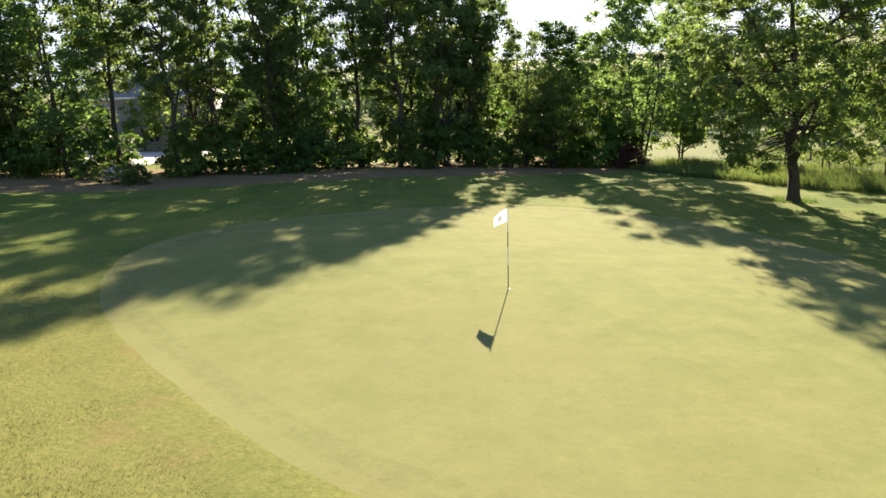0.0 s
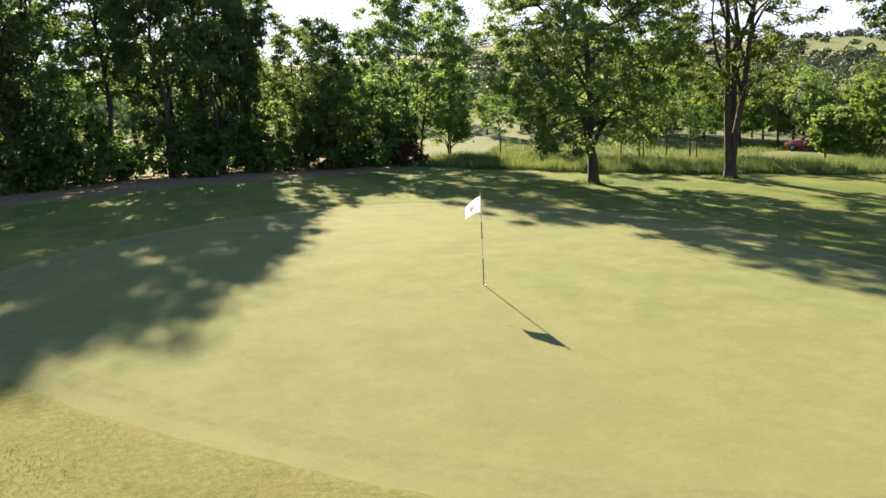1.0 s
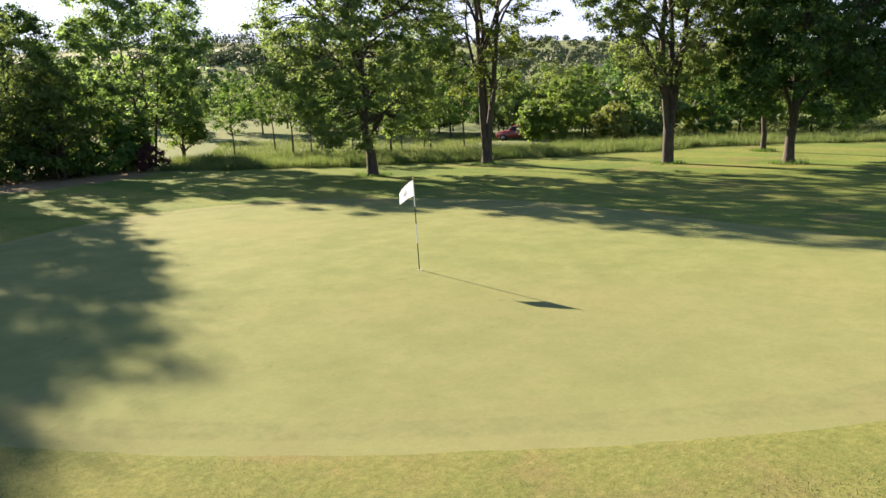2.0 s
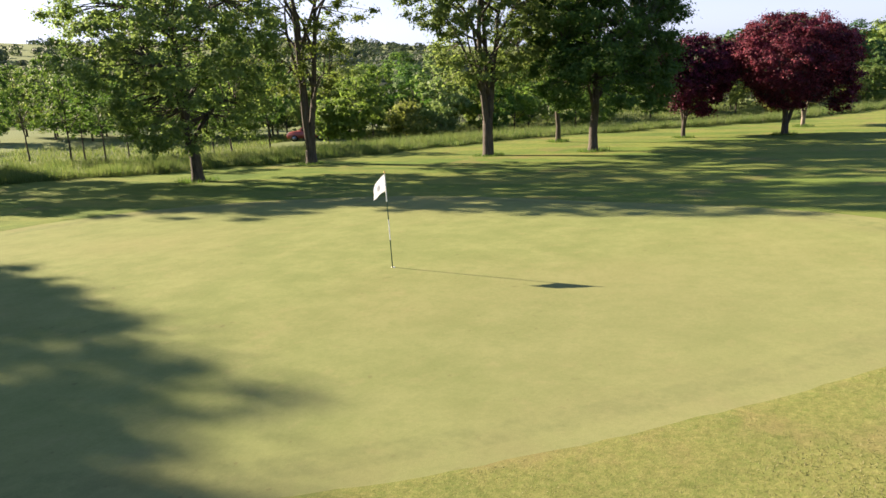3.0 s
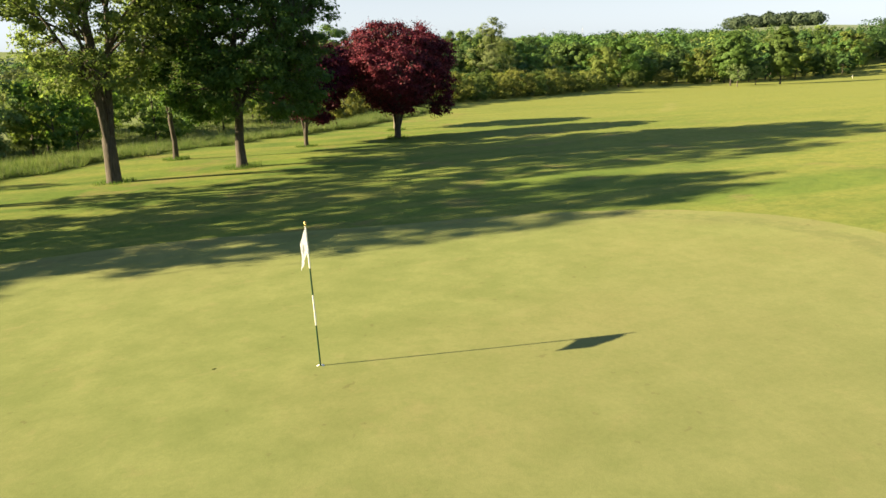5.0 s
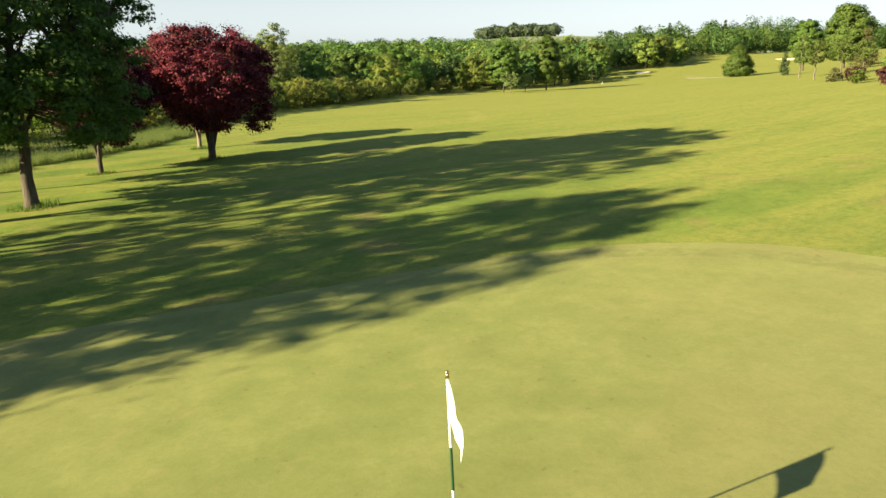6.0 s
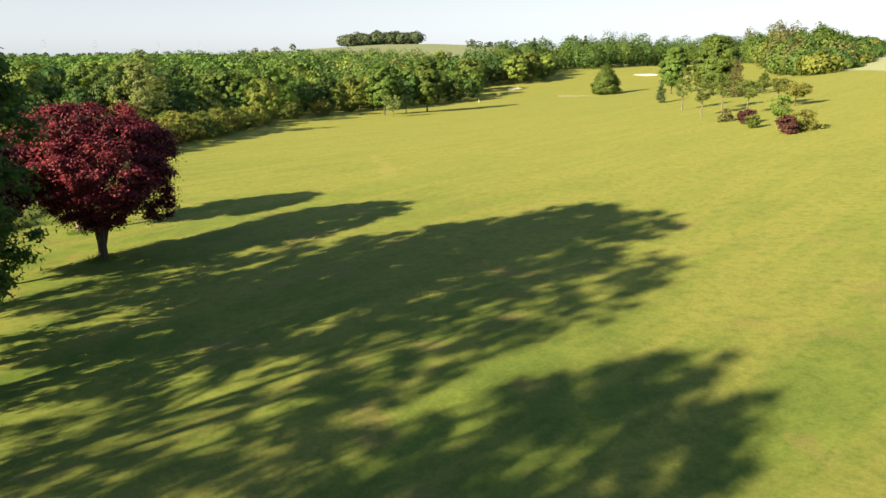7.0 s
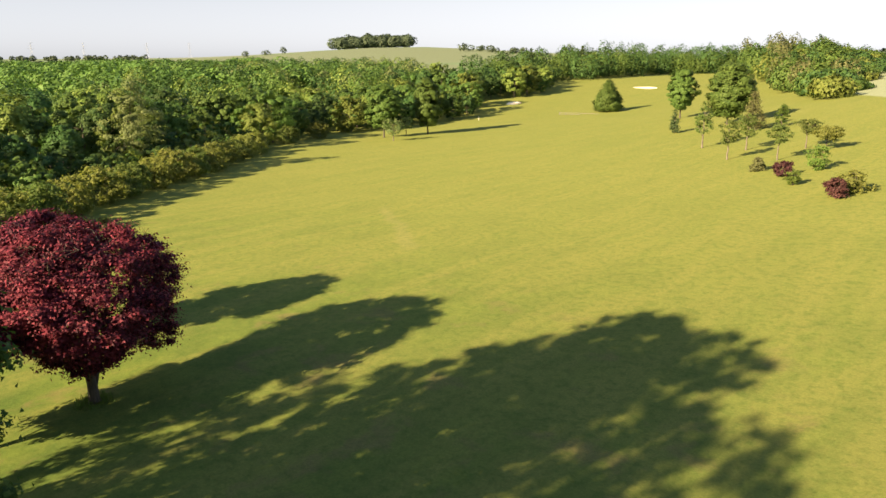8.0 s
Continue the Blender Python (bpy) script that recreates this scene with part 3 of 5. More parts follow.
    O = D * scale * np.array([1, 1, 0.62])
    P = np.repeat(C, leaves, 0) + O
    axis = np.array([lean[0], lean[1], 0]) * P[:, 2:3] * np.array([1, 1, 0])
    outw = (P - axis) * np.array([1, 1, 0]) / max(rad, 0.1)
    if leaf > 0.3:
        swell = (P - axis - np.array([0, 0, zb + 0.42 * (h - zb)])) / np.array([rad, rad, 0.5 * (h - zb)])
        N = D * 0.55 + swell * 0.95 + np.array([0, 0, 0.1]) + rng.normal(size=(m, 3)) * 0.22
    else:
        N = D * 0.7 + outw * 0.35 + np.array([0, 0, 0.55]) + rng.normal(size=(m, 3)) * 0.45
    N /= np.linalg.norm(N, axis=1)[:, None] + 1e-9
    V, Q = leaf_quads(rng, P, N, leaf, aspect, single)
    crown = fast_mesh("crown", V, [] if single else Q, leaf_mat or M_LEAF, tris=Q if single else None)
    return trunk, crown


def tree(name, label, category, meshes, x, y, turn=0.0, size=1.0, group="", dz=0.0, crown_label=""):
    ob = new(name)
    ob.matrix_basis = Matrix.Translation((x, y, float(gz(x, y)) + dz)) @ pose(0, 0, 0, 0, 0, turn) @ Matrix.Scale(size, 4)
    part("trunk", meshes[0], ob)
    part("crown", meshes[1], ob, crown_label)
    return tagged(ob, label, category, group)


# ---- flagstick ----
def flagstick(x, y):
    """A golf pin in its hole: banded pole, brass top, drooping cloth, white cup."""
    ob = new("golf_flag")
    ob.matrix_basis = Matrix.Translation((x, y, float(gz(x, y)) + 0.012)) @ pose(0, 0, 0, -2.0, 0.8, 0)
    tagged(ob, "white golf flag on a green-and-white banded pole standing in its hole", "golf flag")
    bands = ((0.0, 0.62, M_BAND, "dark green band"), (0.62, 1.07, M_WHITE, "white band"), (1.07, 1.46, M_BAND, "dark green band"), (1.46, 2.08, M_WHITE, "white band"))
    for z0, z1, m, lab in bands:
        V, Q = tubes([([((0, 0, z0), 0.0125), ((0, 0, (z0 + z1) / 2), 0.0120), ((0, 0, z1), 0.0115)], 12)])
        part("pole_section", fast_mesh("pole_section", V, Q, m, True), ob, lab)
    bm = bmesh.new()
    bmesh.ops.create_uvsphere(bm, u_segments=12, v_segments=8, radius=0.018, matrix=Matrix.Translation((0, 0, 2.105)))
    bmesh.ops.create_cone(bm, cap_ends=True, segments=12, radius1=0.016, radius2=0.012, depth=0.04, matrix=Matrix.Translation((0, 0, 2.08)))
    part("finial", bm_mesh("finial", bm, M_BRASS, True), ob, "small brass knob")
    # cloth, with folds that run down from the upper corner
    n, m = 26, 20
    wide, tall = 0.46, 0.36
    way = Vector((-0.925, 0.38, 0)).normalized()
    off = Vector((-way.y, way.x, 0))

    def cloth(u, v):
        droop = 0.42 * u ** 1.35 * (0.75 + 0.25 * (1 - v))
        ripple = 0.012 * math.sin(7.5 * u + 2.4 * v) * u + 0.006 * math.sin(15 * u - 3 * v) * u
        p = way * (0.012 + wide * u * (0.86 - 0.10 * u)) + off * ripple
        return (p.x, p.y, 2.05 - tall * v * (1 - 0.12 * u) - droop * 0.62)

    V = [cloth(i / (n - 1), j / (m - 1)) for i in range(n) for j in range(m)]
    V2 = [(p[0] + off.x * 0.003, p[1] + off.y * 0.003, p[2]) for p in V]
    Q = grid_quads(n, m)
    rim = [i * m for i in range(n)], [i * m + m - 1 for i in range(n)], list(range(m)), [(n - 1) * m + j for j in range(m)]
    side = [(r[k], r[k + 1], r[k + 1] + n * m, r[k] + n * m) for r in rim for k in range(len(r) - 1)]
    flag = part("flag", fast_mesh("flag", np.array(V + V2), np.concatenate([Q, Q[:, ::-1] + n * m, np.array(side)]), M_CLOTH, True), ob, "white cloth flag with a grey emblem")
    # the emblem: plain bars printed on both faces
    for s in (1, -1):
        E, F, base = [], [], 0
        for u0, u1, v0, v1 in ((0.40, 0.46, 0.38, 0.62), (0.50, 0.56, 0.32, 0.66), (0.60, 0.66, 0.40, 0.60), (0.38, 0.68, 0.66, 0.71)):
            for (a0, a1) in ((0, 0.5), (0.5, 1)):
                ua, ub = u0 + (u1 - u0) * a0, u0 + (u1 - u0) * a1
                for u, v in ((ua, v0), (ub, v0), (ub, v1), (ua, v1)):
                    p = cloth(u, v)
                    k = 0.007 if s == 1 else -0.004
                    E.append((p[0] + off.x * k, p[1] + off.y * k, p[2]))
                F.append((base, base + 1, base + 2, base + 3))
                base += 4
        part("emblem", fast_mesh("emblem", np.array(E), np.array(F), M_EMBLEM), flag, "plain grey printed emblem")
    V, Q = tubes([([((0, 0, -0.10), 0.053), ((0, 0, -0.003), 0.0535), ((0, 0, 0.001), 0.055), ((0, 0, -0.01), 0.056)], 28)])
    part("hole_cup", fast_mesh("hole_cup", V, Q, M_CUP, True), ob, "white rim of the hole")


flagstick(1.483, 17.539)


# ---- trees beside the green ----
BESIDE = "trees beside the green"
tree("tree", "broad leafy green tree with a dark bark trunk on mown grass", "tree",
     tree_meshes(11, 14.9, 1.9, 5.4, "broad", 720, 145, 0.15, 0.62, 0.29, 13, inner=0.12, hollow=0.2, single=True, leaf_mat=M_LEAF_BESIDE, lobe=0.5, lean=(-0.040, 0.0)), 17.0, 35.3, 0, group=BESIDE)
tree("tree", "tall forked tree with sparse yellow-green foliage and bare branches", "tree",
     tree_meshes(23, 18.2, 3.6, 4.2, "vase", 330, 110, 0.15, 0.62, 0.33, 8, stems=3, single=True, fork=0.6, inner=0.2, leaf_mat=M_LEAF_LIME, hollow=0.4), 24.5, 33.2, 40, group=BESIDE)
tree("tree", "tall green tree with a brown trunk that forks low", "tree",
     tree_meshes(37, 17.3, 4.2, 5.1, "tall", 560, 135, 0.155, 0.62, 0.31, 11, single=True, stems=3, fork=1.9, inner=0.2, leaf_mat=M_LEAF_BESIDE, lobe=0.5), 28.5, 23.6, 70, group=BESIDE)
tree("tree", "slender green tree behind the others on mown grass", "tree",
     tree_meshes(41, 11.0, 3.2, 3.2, "tall", 130, 150, 0.165, 0.7, 0.17, 9, inner=0.2, single=True, leaf_mat=M_LEAF_BESIDE), 37.4, 21.3, 10, group=BESIDE)
tree("tree", "dense dark green tree with a forked brown trunk", "tree",
     tree_meshes(53, 14.6, 2.5, 4.6, "skirted", 950, 150, 0.155, 0.58, 0.26, 11, inner=0.12, single=True, hollow=0.12, lean=(0.05, -0.012), shift=(0.5, -0.55), leaf_mat=M_LEAF_DARK, lobe=0.5), 30.0, 17.7, 0, group=BESIDE)
for seed, x, y, h, rad, zb, tr, ln, lab in ((61, 40.8, 13.2, 6.7, 2.9, 1.6, 0.14, 0, "small purple-leaved plum tree with a low forked trunk"),
                                            (67, 41.4, 6.75, 7.7, 4.4, 1.9, 0.22, 0, "round purple-red leaved plum tree on mown grass"),
                                            (71, 50.3, 4.8, 7.0, 3.0, 2.1, 0.15, 0.04, "purple-leaved plum tree with a pale slanting trunk")):
    big = seed == 67
    tree("plum_tree", lab, "tree", tree_meshes(seed, h, zb, rad, "plum" if big else "vase", 450 if big else 270, 240 if big else 180, 0.12 if big else 0.16, 0.58, tr, 5, inner=0.3, leaf_mat=M_LEAF_RED,
         single=True, hollow=0.3, fork=0.8, stems=3, lobe=0.6, lean=(ln, 0), shift=(0.2, -0.7) if seed == 61 else (0, 0), bough=(-0.8, -3.3, 3.5, 0.85, 36) if big else None, bark=M_BARK_PALE if seed == 71 else None), x, y, 20, group="purple plum trees")

# ---- the wood behind the green: tall slim trees over a dark understorey ----
WOOD = [tree_meshes(100 + i, 17.0, z, r, p, n, lv, lf, 0.8, 0.2, 8, stems=st, inner=0.12, leaf_mat=M_LEAF_WOOD, single=True, sparse=0.11)
        for i, (z, r, st, p, n, lv, lf) in enumerate(((2.6, 2.9, 1, "column", 150, 110, 0.205), (1.6, 3.2, 2, "column", 150, 110, 0.205), (3.4, 2.6, 1, "tall", 140, 110, 0.205),
                                                      (2.2, 3.3, 2, "column", 150, 110, 0.205), (1.6, 3.2, 1, "column", 140, 80, 0.26), (2.2, 3.4, 2, "tall", 140, 80, 0.26)))]
SHRUB = [tree_meshes(140 + i, 3.2, 0.2, 2.1, "bush", 44, 70, 0.24, 0.6, 0.06, 5, stems=2, inner=0.3, leaf_mat=m2, twigs=False, single=True)
         for i, m2 in enumerate((M_LEAF_DARK, M_LEAF, M_LEAF))]


def wood_height(x):
    return float(np.interp(x, [-60, -12, -5.5, -2.4, 0, 1.4, 2.4, 3.4, 5.5, 14, 18], [17.3, 16.6, 16.2, 17.2, 16.8, 15.2, 13.6, 11.5, 10.4, 9.9, 9.2]))


def in_gap(x, y):
    return abs(x / y + 0.452) < 0.035 or abs(x / y + 0.112) < 0.036


rng = np.random.default_rng(5)
k = 0
for row, gap in enumerate((2.9, 4.1)):
    for x in np.arange(-44 + row * 1.3, 6.6 - 0.5 * row, gap):
        xx = x + rng.uniform(-0.9, 0.9)
        yy = min(52.5 + 0.33 * xx, 55.5) + row * 4.6 + rng.uniform(-1.2, 1.2)
        hh = (wood_height(xx - 0.16 * row * 4.6) + 0.3 * row * 4.6) * rng.uniform(0.93, 1.03)
        turn = rng.uniform(0, 360)
        if in_gap(xx, yy):
            continue
        tree("woodland_tree", "tall slim leafy tree in the shaded edge of a wood", "tree", WOOD[k % 4 if row < 1 else 4 + k % 2], xx, yy, turn, hh / 17.0, "trees of the wood behind the green")
        k += 1
HIGH = tree_meshes(107, 17.0, 5.2, 3.0, "column", 150, 110, 0.205, 0.8, 0.2, 8, inner=0.12, leaf_mat=M_LEAF_WOOD, single=True)
for x, y, h in ((-20.9, 46.2, 17.2), (-25.3, 55.5, 18.5), (-6.3, 52.6, 16.2), (-4.9, 58.2, 17.6), (-0.6, 54.4, 16.4), (2.2, 54.8, 14.4)):
    tree("woodland_tree", "tall woodland tree with a bare lower trunk", "tree", HIGH, x, y, 50 * x, h / 17.0, "trees of the wood behind the green")
for x in np.arange(-44, 15.5, 1.7):
    xx = x + rng.uniform(-0.5, 0.5)
    yy = min(51.2 + 0.33 * xx, 55.0) + rng.uniform(-0.8, 1.6)
    turn, size = rng.uniform(0, 360), rng.uniform(0.7, 1.15)
    if in_gap(xx, yy):
        continue
    tree("shrub", "dense dark green shrub at the foot of the wood", "shrub", SHRUB[k % 3], xx, yy, turn, size, "shrubs at the foot of the wood")
    k += 1
    if k % 2 == 0 and not in_gap(xx + 0.6, yy + 5.5):
        tree("shrub", "dense dark green shrub at the foot of the wood", "shrub", SHRUB[k % 3], xx + 0.6, yy + 5.5, turn, size * 1.5, "shrubs at the foot of the wood")
for seed, x, y, h, r, zb, n, m, lab in ((180, 14.8, 55.4, 13.8, 5.4, 2.4, 380, M_LEAF_WOOD, "broad many-stemmed leafy tree at the end of the wood"), (181, 9.2, 60.5, 11.2, 2.9, 2.0, 150, M_LEAF_DARK, "dark green tree behind the end of the wood"),
                                        (182, 7.6, 52.6, 6.5, 2.2, 0.8, 80, M_LEAF_LIME, "light green small tree in the edge of the wood"), (183, 18.4, 57.5, 5.2, 2.1, 0.3, 80, M_LEAF_LIME, "low sunlit yellow-green tree at the end of the wood")):
    tree("tree", lab, "tree", tree_meshes(seed, h, zb, r, "broad", n, 120, 0.2, 0.75, 0.15, 9, stems=3 if seed == 180 else 2, inner=0.15, leaf_mat=m, single=True, sparse=0.08), x, y, seed * 9, group="trees at the end of the wood")
tree("shrub", "dull red-leaved shrub at the shaded foot of the wood", "shrub", tree_meshes(151, 1.7, 0.2, 0.95, "bush", 30, 60, 0.18, 0.45, 0.04, 4, stems=2, inner=0.3, leaf_mat=M_LEAF_DULL_RED, twigs=False, single=True), 13.1, 52.2, 30)
LIT = tree_meshes(150, 1.6, 0.1, 1.1, "bush", 30, 50, 0.2, 0.4, 0.04, 4, stems=2, inner=0.3, leaf_mat=M_LEAF_LIME, twigs=False)
for x, y, s in ((-6.0, 50.6, 1.5), (-7.2, 52.6, 1.9), (-18.6, 41.6, 0.7), (-20.4, 42.6, 0.6)):
    tree("shrub", "low yellow-green shrub in a sunlit gap of the wood", "shrub", LIT, x, y, 40 * x, s, "low shrubs in the gaps")
LOW = [tree_meshes(155 + i, 1.1, 0.05, 0.8, "bush", 22, 60, 0.13, 0.3, 0.03, 4, stems=2, inner=0.3, leaf_mat=M_LEAF_WOOD, twigs=False, single=True) for i in range(2)]
BLOSSOM = tree_meshes(157, 1.1, 0.25, 0.8, "bush", 16, 9, 0.10, 0.3, 0.03, 4, stems=2, inner=0.6, leaf_mat=M_WHITE, twigs=False, single=True)[1]
for i, (x, y, s, white) in enumerate(((-18.7, 40.4, 0.9, True), (-17.2, 39.9, 1.0, False), (-17.8, 48.4, 1.5, True), (-26.4, 46.2, 1.3, False), (-21.4, 42.6, 0.7, False), (-11.6, 45.4, 0.5, False))):
    ob = tree("shrub", "low shrub with white blossom on the edge of the grass" if white else "low dark shrub on the edge of the grass", "shrub", LOW[i % 2], x, y, 70 * i, s, "low shrubs on the edge of the grass")
    if white:
        part("blossom", BLOSSOM, ob, "small white flowers")

# ---- the meadow beyond the mown edge ----
YOUNG = [tree_meshes(160 + i, 6.8, 2.3, 1.8, "round", 60, 70, 0.17, 0.5, 0.07, 6, inner=0.2, leaf_mat=M_LEAF, twigs=True) for i in range(2)]
for i, (x, y, s) in enumerate(((25.8, 42.6, 0.9), (31.4, 43.9, 1.05), (23.8, 51.0, 1.1), (26.1, 50.5, 1.0), (28.0, 44.9, 0.85), (31.7, 40.8, 0.95),
                               (34.5, 50.0, 1.0), (29.5, 56.0, 1.1), (36.0, 58.0, 1.0), (24.5, 60.0, 1.1), (33.0, 66.0, 1.2), (39.0, 51.5, 0.9))):
    tree("young_tree", "young slender green tree planted in long meadow grass", "tree", YOUNG[i % 2], x, y, 77 * i, s, "young trees in the meadow")


for seed, x, y, h, r, m, lab in ((170, 45.0, 40.6, 6.2, 2.2, M_LEAF_LIME, "sunlit yellow-green bushy tree beside the meadow"), (171, 44.3, 43.2, 3.7, 1.0, M_LEAF_LIME, "small bright yellow-green tree beside the meadow"),
                                 (172, 51.0, 35.0, 8.6, 2.4, M_LEAF_SILVER, "tall grey-green birch with a pale trunk beside the meadow"), (173, 54.5, 31.0, 7.6, 2.8, M_LEAF, "green tree beside the long grass"),
                                 (174, 59.0, 24.0, 7.0, 2.8, M_LEAF_LIME, "light green tree beside the long grass"), (175, 48.2, 37.4, 3.6, 2.0, M_LEAF_HAW, "low olive bush beside the long grass")):
    tree("tree", lab, "tree", tree_meshes(seed, h, 0.8, r, "tall" if h > 5 else "round", 90, 70, 0.26, 0.6, 0.1, 7, inner=0.25, leaf_mat=m, twigs=False, single=True,
         bark=M_BARK_PALE if seed == 172 else None), x, y, seed * 50, group="sunlit trees beside the meadow")


# ---- woods to the east and south ----
KINDS = ((1.4, 5.2, "round", M_LEAF_BROAD), (1.0, 4.8, "broad", M_LEAF_BROAD), (1.6, 3.9, "tall", M_LEAF_BROAD_DARK), (1.2, 5.0, "round", M_LEAF_BROAD_LIME), (1.0, 5.2, "broad", M_LEAF_BROAD_DARK))
NEAR_TREE = [tree_meshes(200 + i, 10.0, z, 0.76 * r, p, 84, 60, 0.33, 0.8, 0.16, 6, inner=0.25, leaf_mat=m2, twigs=False, single=True)
             for i, ((z, r, p, _), m2) in enumerate(zip(KINDS, (M_LEAF_BESIDE, M_LEAF_LIME, M_LEAF_BESIDE, M_LEAF_LIME, M_LEAF)))]
FAR_TREE = [tree_meshes(210 + i, 11.0, z, r, p, 84, 48, 0.58, 1.05, 0.2, 4, inner=0.4, leaf_mat=m2, twigs=False, single=True) for i, (z, r, p, m2) in enumerate(KINDS)]
EDGE_TREE = [tree_meshes(220 + i, 11.0, z, r, p, 100, 84, 0.37, 0.95, 0.2, 4, inner=0.4, leaf_mat=m2, twigs=False, single=True) for i, (z, r, p, m2) in enumerate(KINDS)]
HEDGE = [tree_meshes(230 + i, 5.0, 0.2, 3.3, "round", 120, 66, 0.29, 0.66, 0.08, 4, stems=2, inner=0.4, leaf_mat=m2, twigs=False, single=True)
         for i, m2 in enumerate((M_LEAF_HAW, M_LEAF_HAW, M_LEAF_OLIVE))]


SCRUB = [tree_meshes(205 + i, 4.5, 0.3, 2.1, "round", 44, 46, 0.31, 0.5, 0.08, 4, stems=2, inner=0.3, leaf_mat=m2, twigs=False, single=True) for i, m2 in enumerate((M_LEAF_BROAD_DARK, M_LEAF_BROAD_LIME, M_LEAF_BROAD))]


def edge_x(y):
    """The wood's edge on the far side of the fairway: its x at each y."""
    return float(np.interp(y, [-300, -250, -216, -195, -172, -158, -140, -125, -102, -85, -73, -60, -48, -35, -17, -9.5, 5, 19, 33, 42, 60, 80, 95], [196, 191, 180, 189, 174, 160, 156, 154, 151, 140.5, 134.5, 126, 114.5, 103, 90, 83, 71, 64, 55, 48, 49, 45, 30]))


rng = np.random.default_rng(8)
k = 0
for y in [*np.arange(-57, 6, 4.7), -73.5, -85.6, -101]:
    tree("hawthorn_bush", "rounded olive-green hawthorn bush in a hedge", "bush", HEDGE[k % 3], edge_x(y) + rng.uniform(5.8, 7.6), y, rng.uniform(0, 360), rng.uniform(0.84, 1.04) * float(np.interp(y, [-50, -30, -8], [0.86, 0.86, 0.92])), "bushes of the hedge")
    k += 1
for row in range(3):
    for y in np.arange(9, 92, 5.0):
        yy = y + rng.uniform(-1.5, 1.5)
        xx = edge_x(yy) + (12 if yy < 20 else 2) + row * 6 + rng.uniform(-1.5, 1.5)
        tree("woodland_tree", "leafy green tree at the edge of the meadow", "tree", NEAR_TREE[int(rng.integers(5))], xx, yy, rng.uniform(0, 360), (rng.uniform(5.6, 7.4) if yy < 24 else rng.uniform(6.2, 8.6)) / 10, "trees round the meadow")
for i, (x, y, s) in enumerate(((-37.0, 74.8, 0.5), (-31.0, 74.2, 0.56), (-25.5, 75.4, 0.5), (-43.0, 76.0, 0.6))):
    tree("garden_tree", "small leafy garden tree in front of a white house", "tree", NEAR_TREE[i], x, y, 60 * i, s, "garden trees before the house")
for x in np.arange(8, 46, 5.5):
    tree("woodland_tree", "leafy green tree at the edge of the meadow", "tree", NEAR_TREE[int(rng.integers(5))], x + rng.uniform(-1, 1), 114 + rng.uniform(-4, 4), rng.uniform(0, 360), rng.uniform(0.8, 1.1), "trees round the meadow")
for row in range(5):
    for y in np.arange(-236, 4, 9.0 + 0.5 * row):
        yy = y + rng.uniform(-2.2, 2.2)
        xx = edge_x(yy) + (26.0 if yy > -62 else 11 if yy > -98 else 5) + row * 7.4 + rng.uniform(-2.2, 2.2)
        hh = rng.uniform(6.6, 12.2) * (1.0 if yy > -62 else 0.92 if yy > -98 else 0.9 if yy > -170 else 1.05)
        tree("woodland_tree", "leafy green tree in a broad wood beside the fairway", "tree", (EDGE_TREE if row < 2 and yy > -100 else FAR_TREE)[int(rng.choice([0, 1, 2, 3, 4], p=[0.24, 0.22, 0.22, 0.14, 0.18]))], xx, yy, rng.uniform(0, 360), hh / 11.0, "trees of the broad wood")
for y in np.arange(-60, 0, 4.4):
    for off in (10.5, 14.0, 18.0, 22.0):
        yy = y + rng.uniform(-1.8, 1.8)
        tree("scrub_tree", "low light green scrub tree between hedge and wood", "tree", SCRUB[int(rng.integers(3))], edge_x(yy) + off + rng.uniform(-1.5, 1.5), yy, rng.uniform(0, 360), rng.uniform(0.7, 1.05) * (1.0 if off < 15 else 1.3), "scrub behind the hedge")
BIRCH = tree_meshes(240, 13.5, 0.6, 4.2, "tall", 190, 60, 0.34, 0.8, 0.16, 8, inner=0.2, leaf_mat=M_LEAF_SILVER, twigs=False)
tree("willow_tree", "tall pale grey-green willow among darker trees", "tree", BIRCH, 117.5, -29.2, 0, 0.98)
PINE = tree_meshes(241, 15.0, 0.8, 3.6, "cone", 170, 46, 0.45, 0.75, 0.2, 14, inner=0.4, leaf_mat=M_LEAF_CONIFER, twigs=False, single=True)
for x, y, s in ((176.0, -86.0, 0.8), (235.0, -262.0, 0.95), (228.0, -275.0, 1.0), (240.0, -290.0, 0.9), (215.0, -300.0, 1.05)):
    tree("spruce_tree", "dark green spruce standing above the wood", "tree", PINE, x, y, x, s, "spruces in the wood")


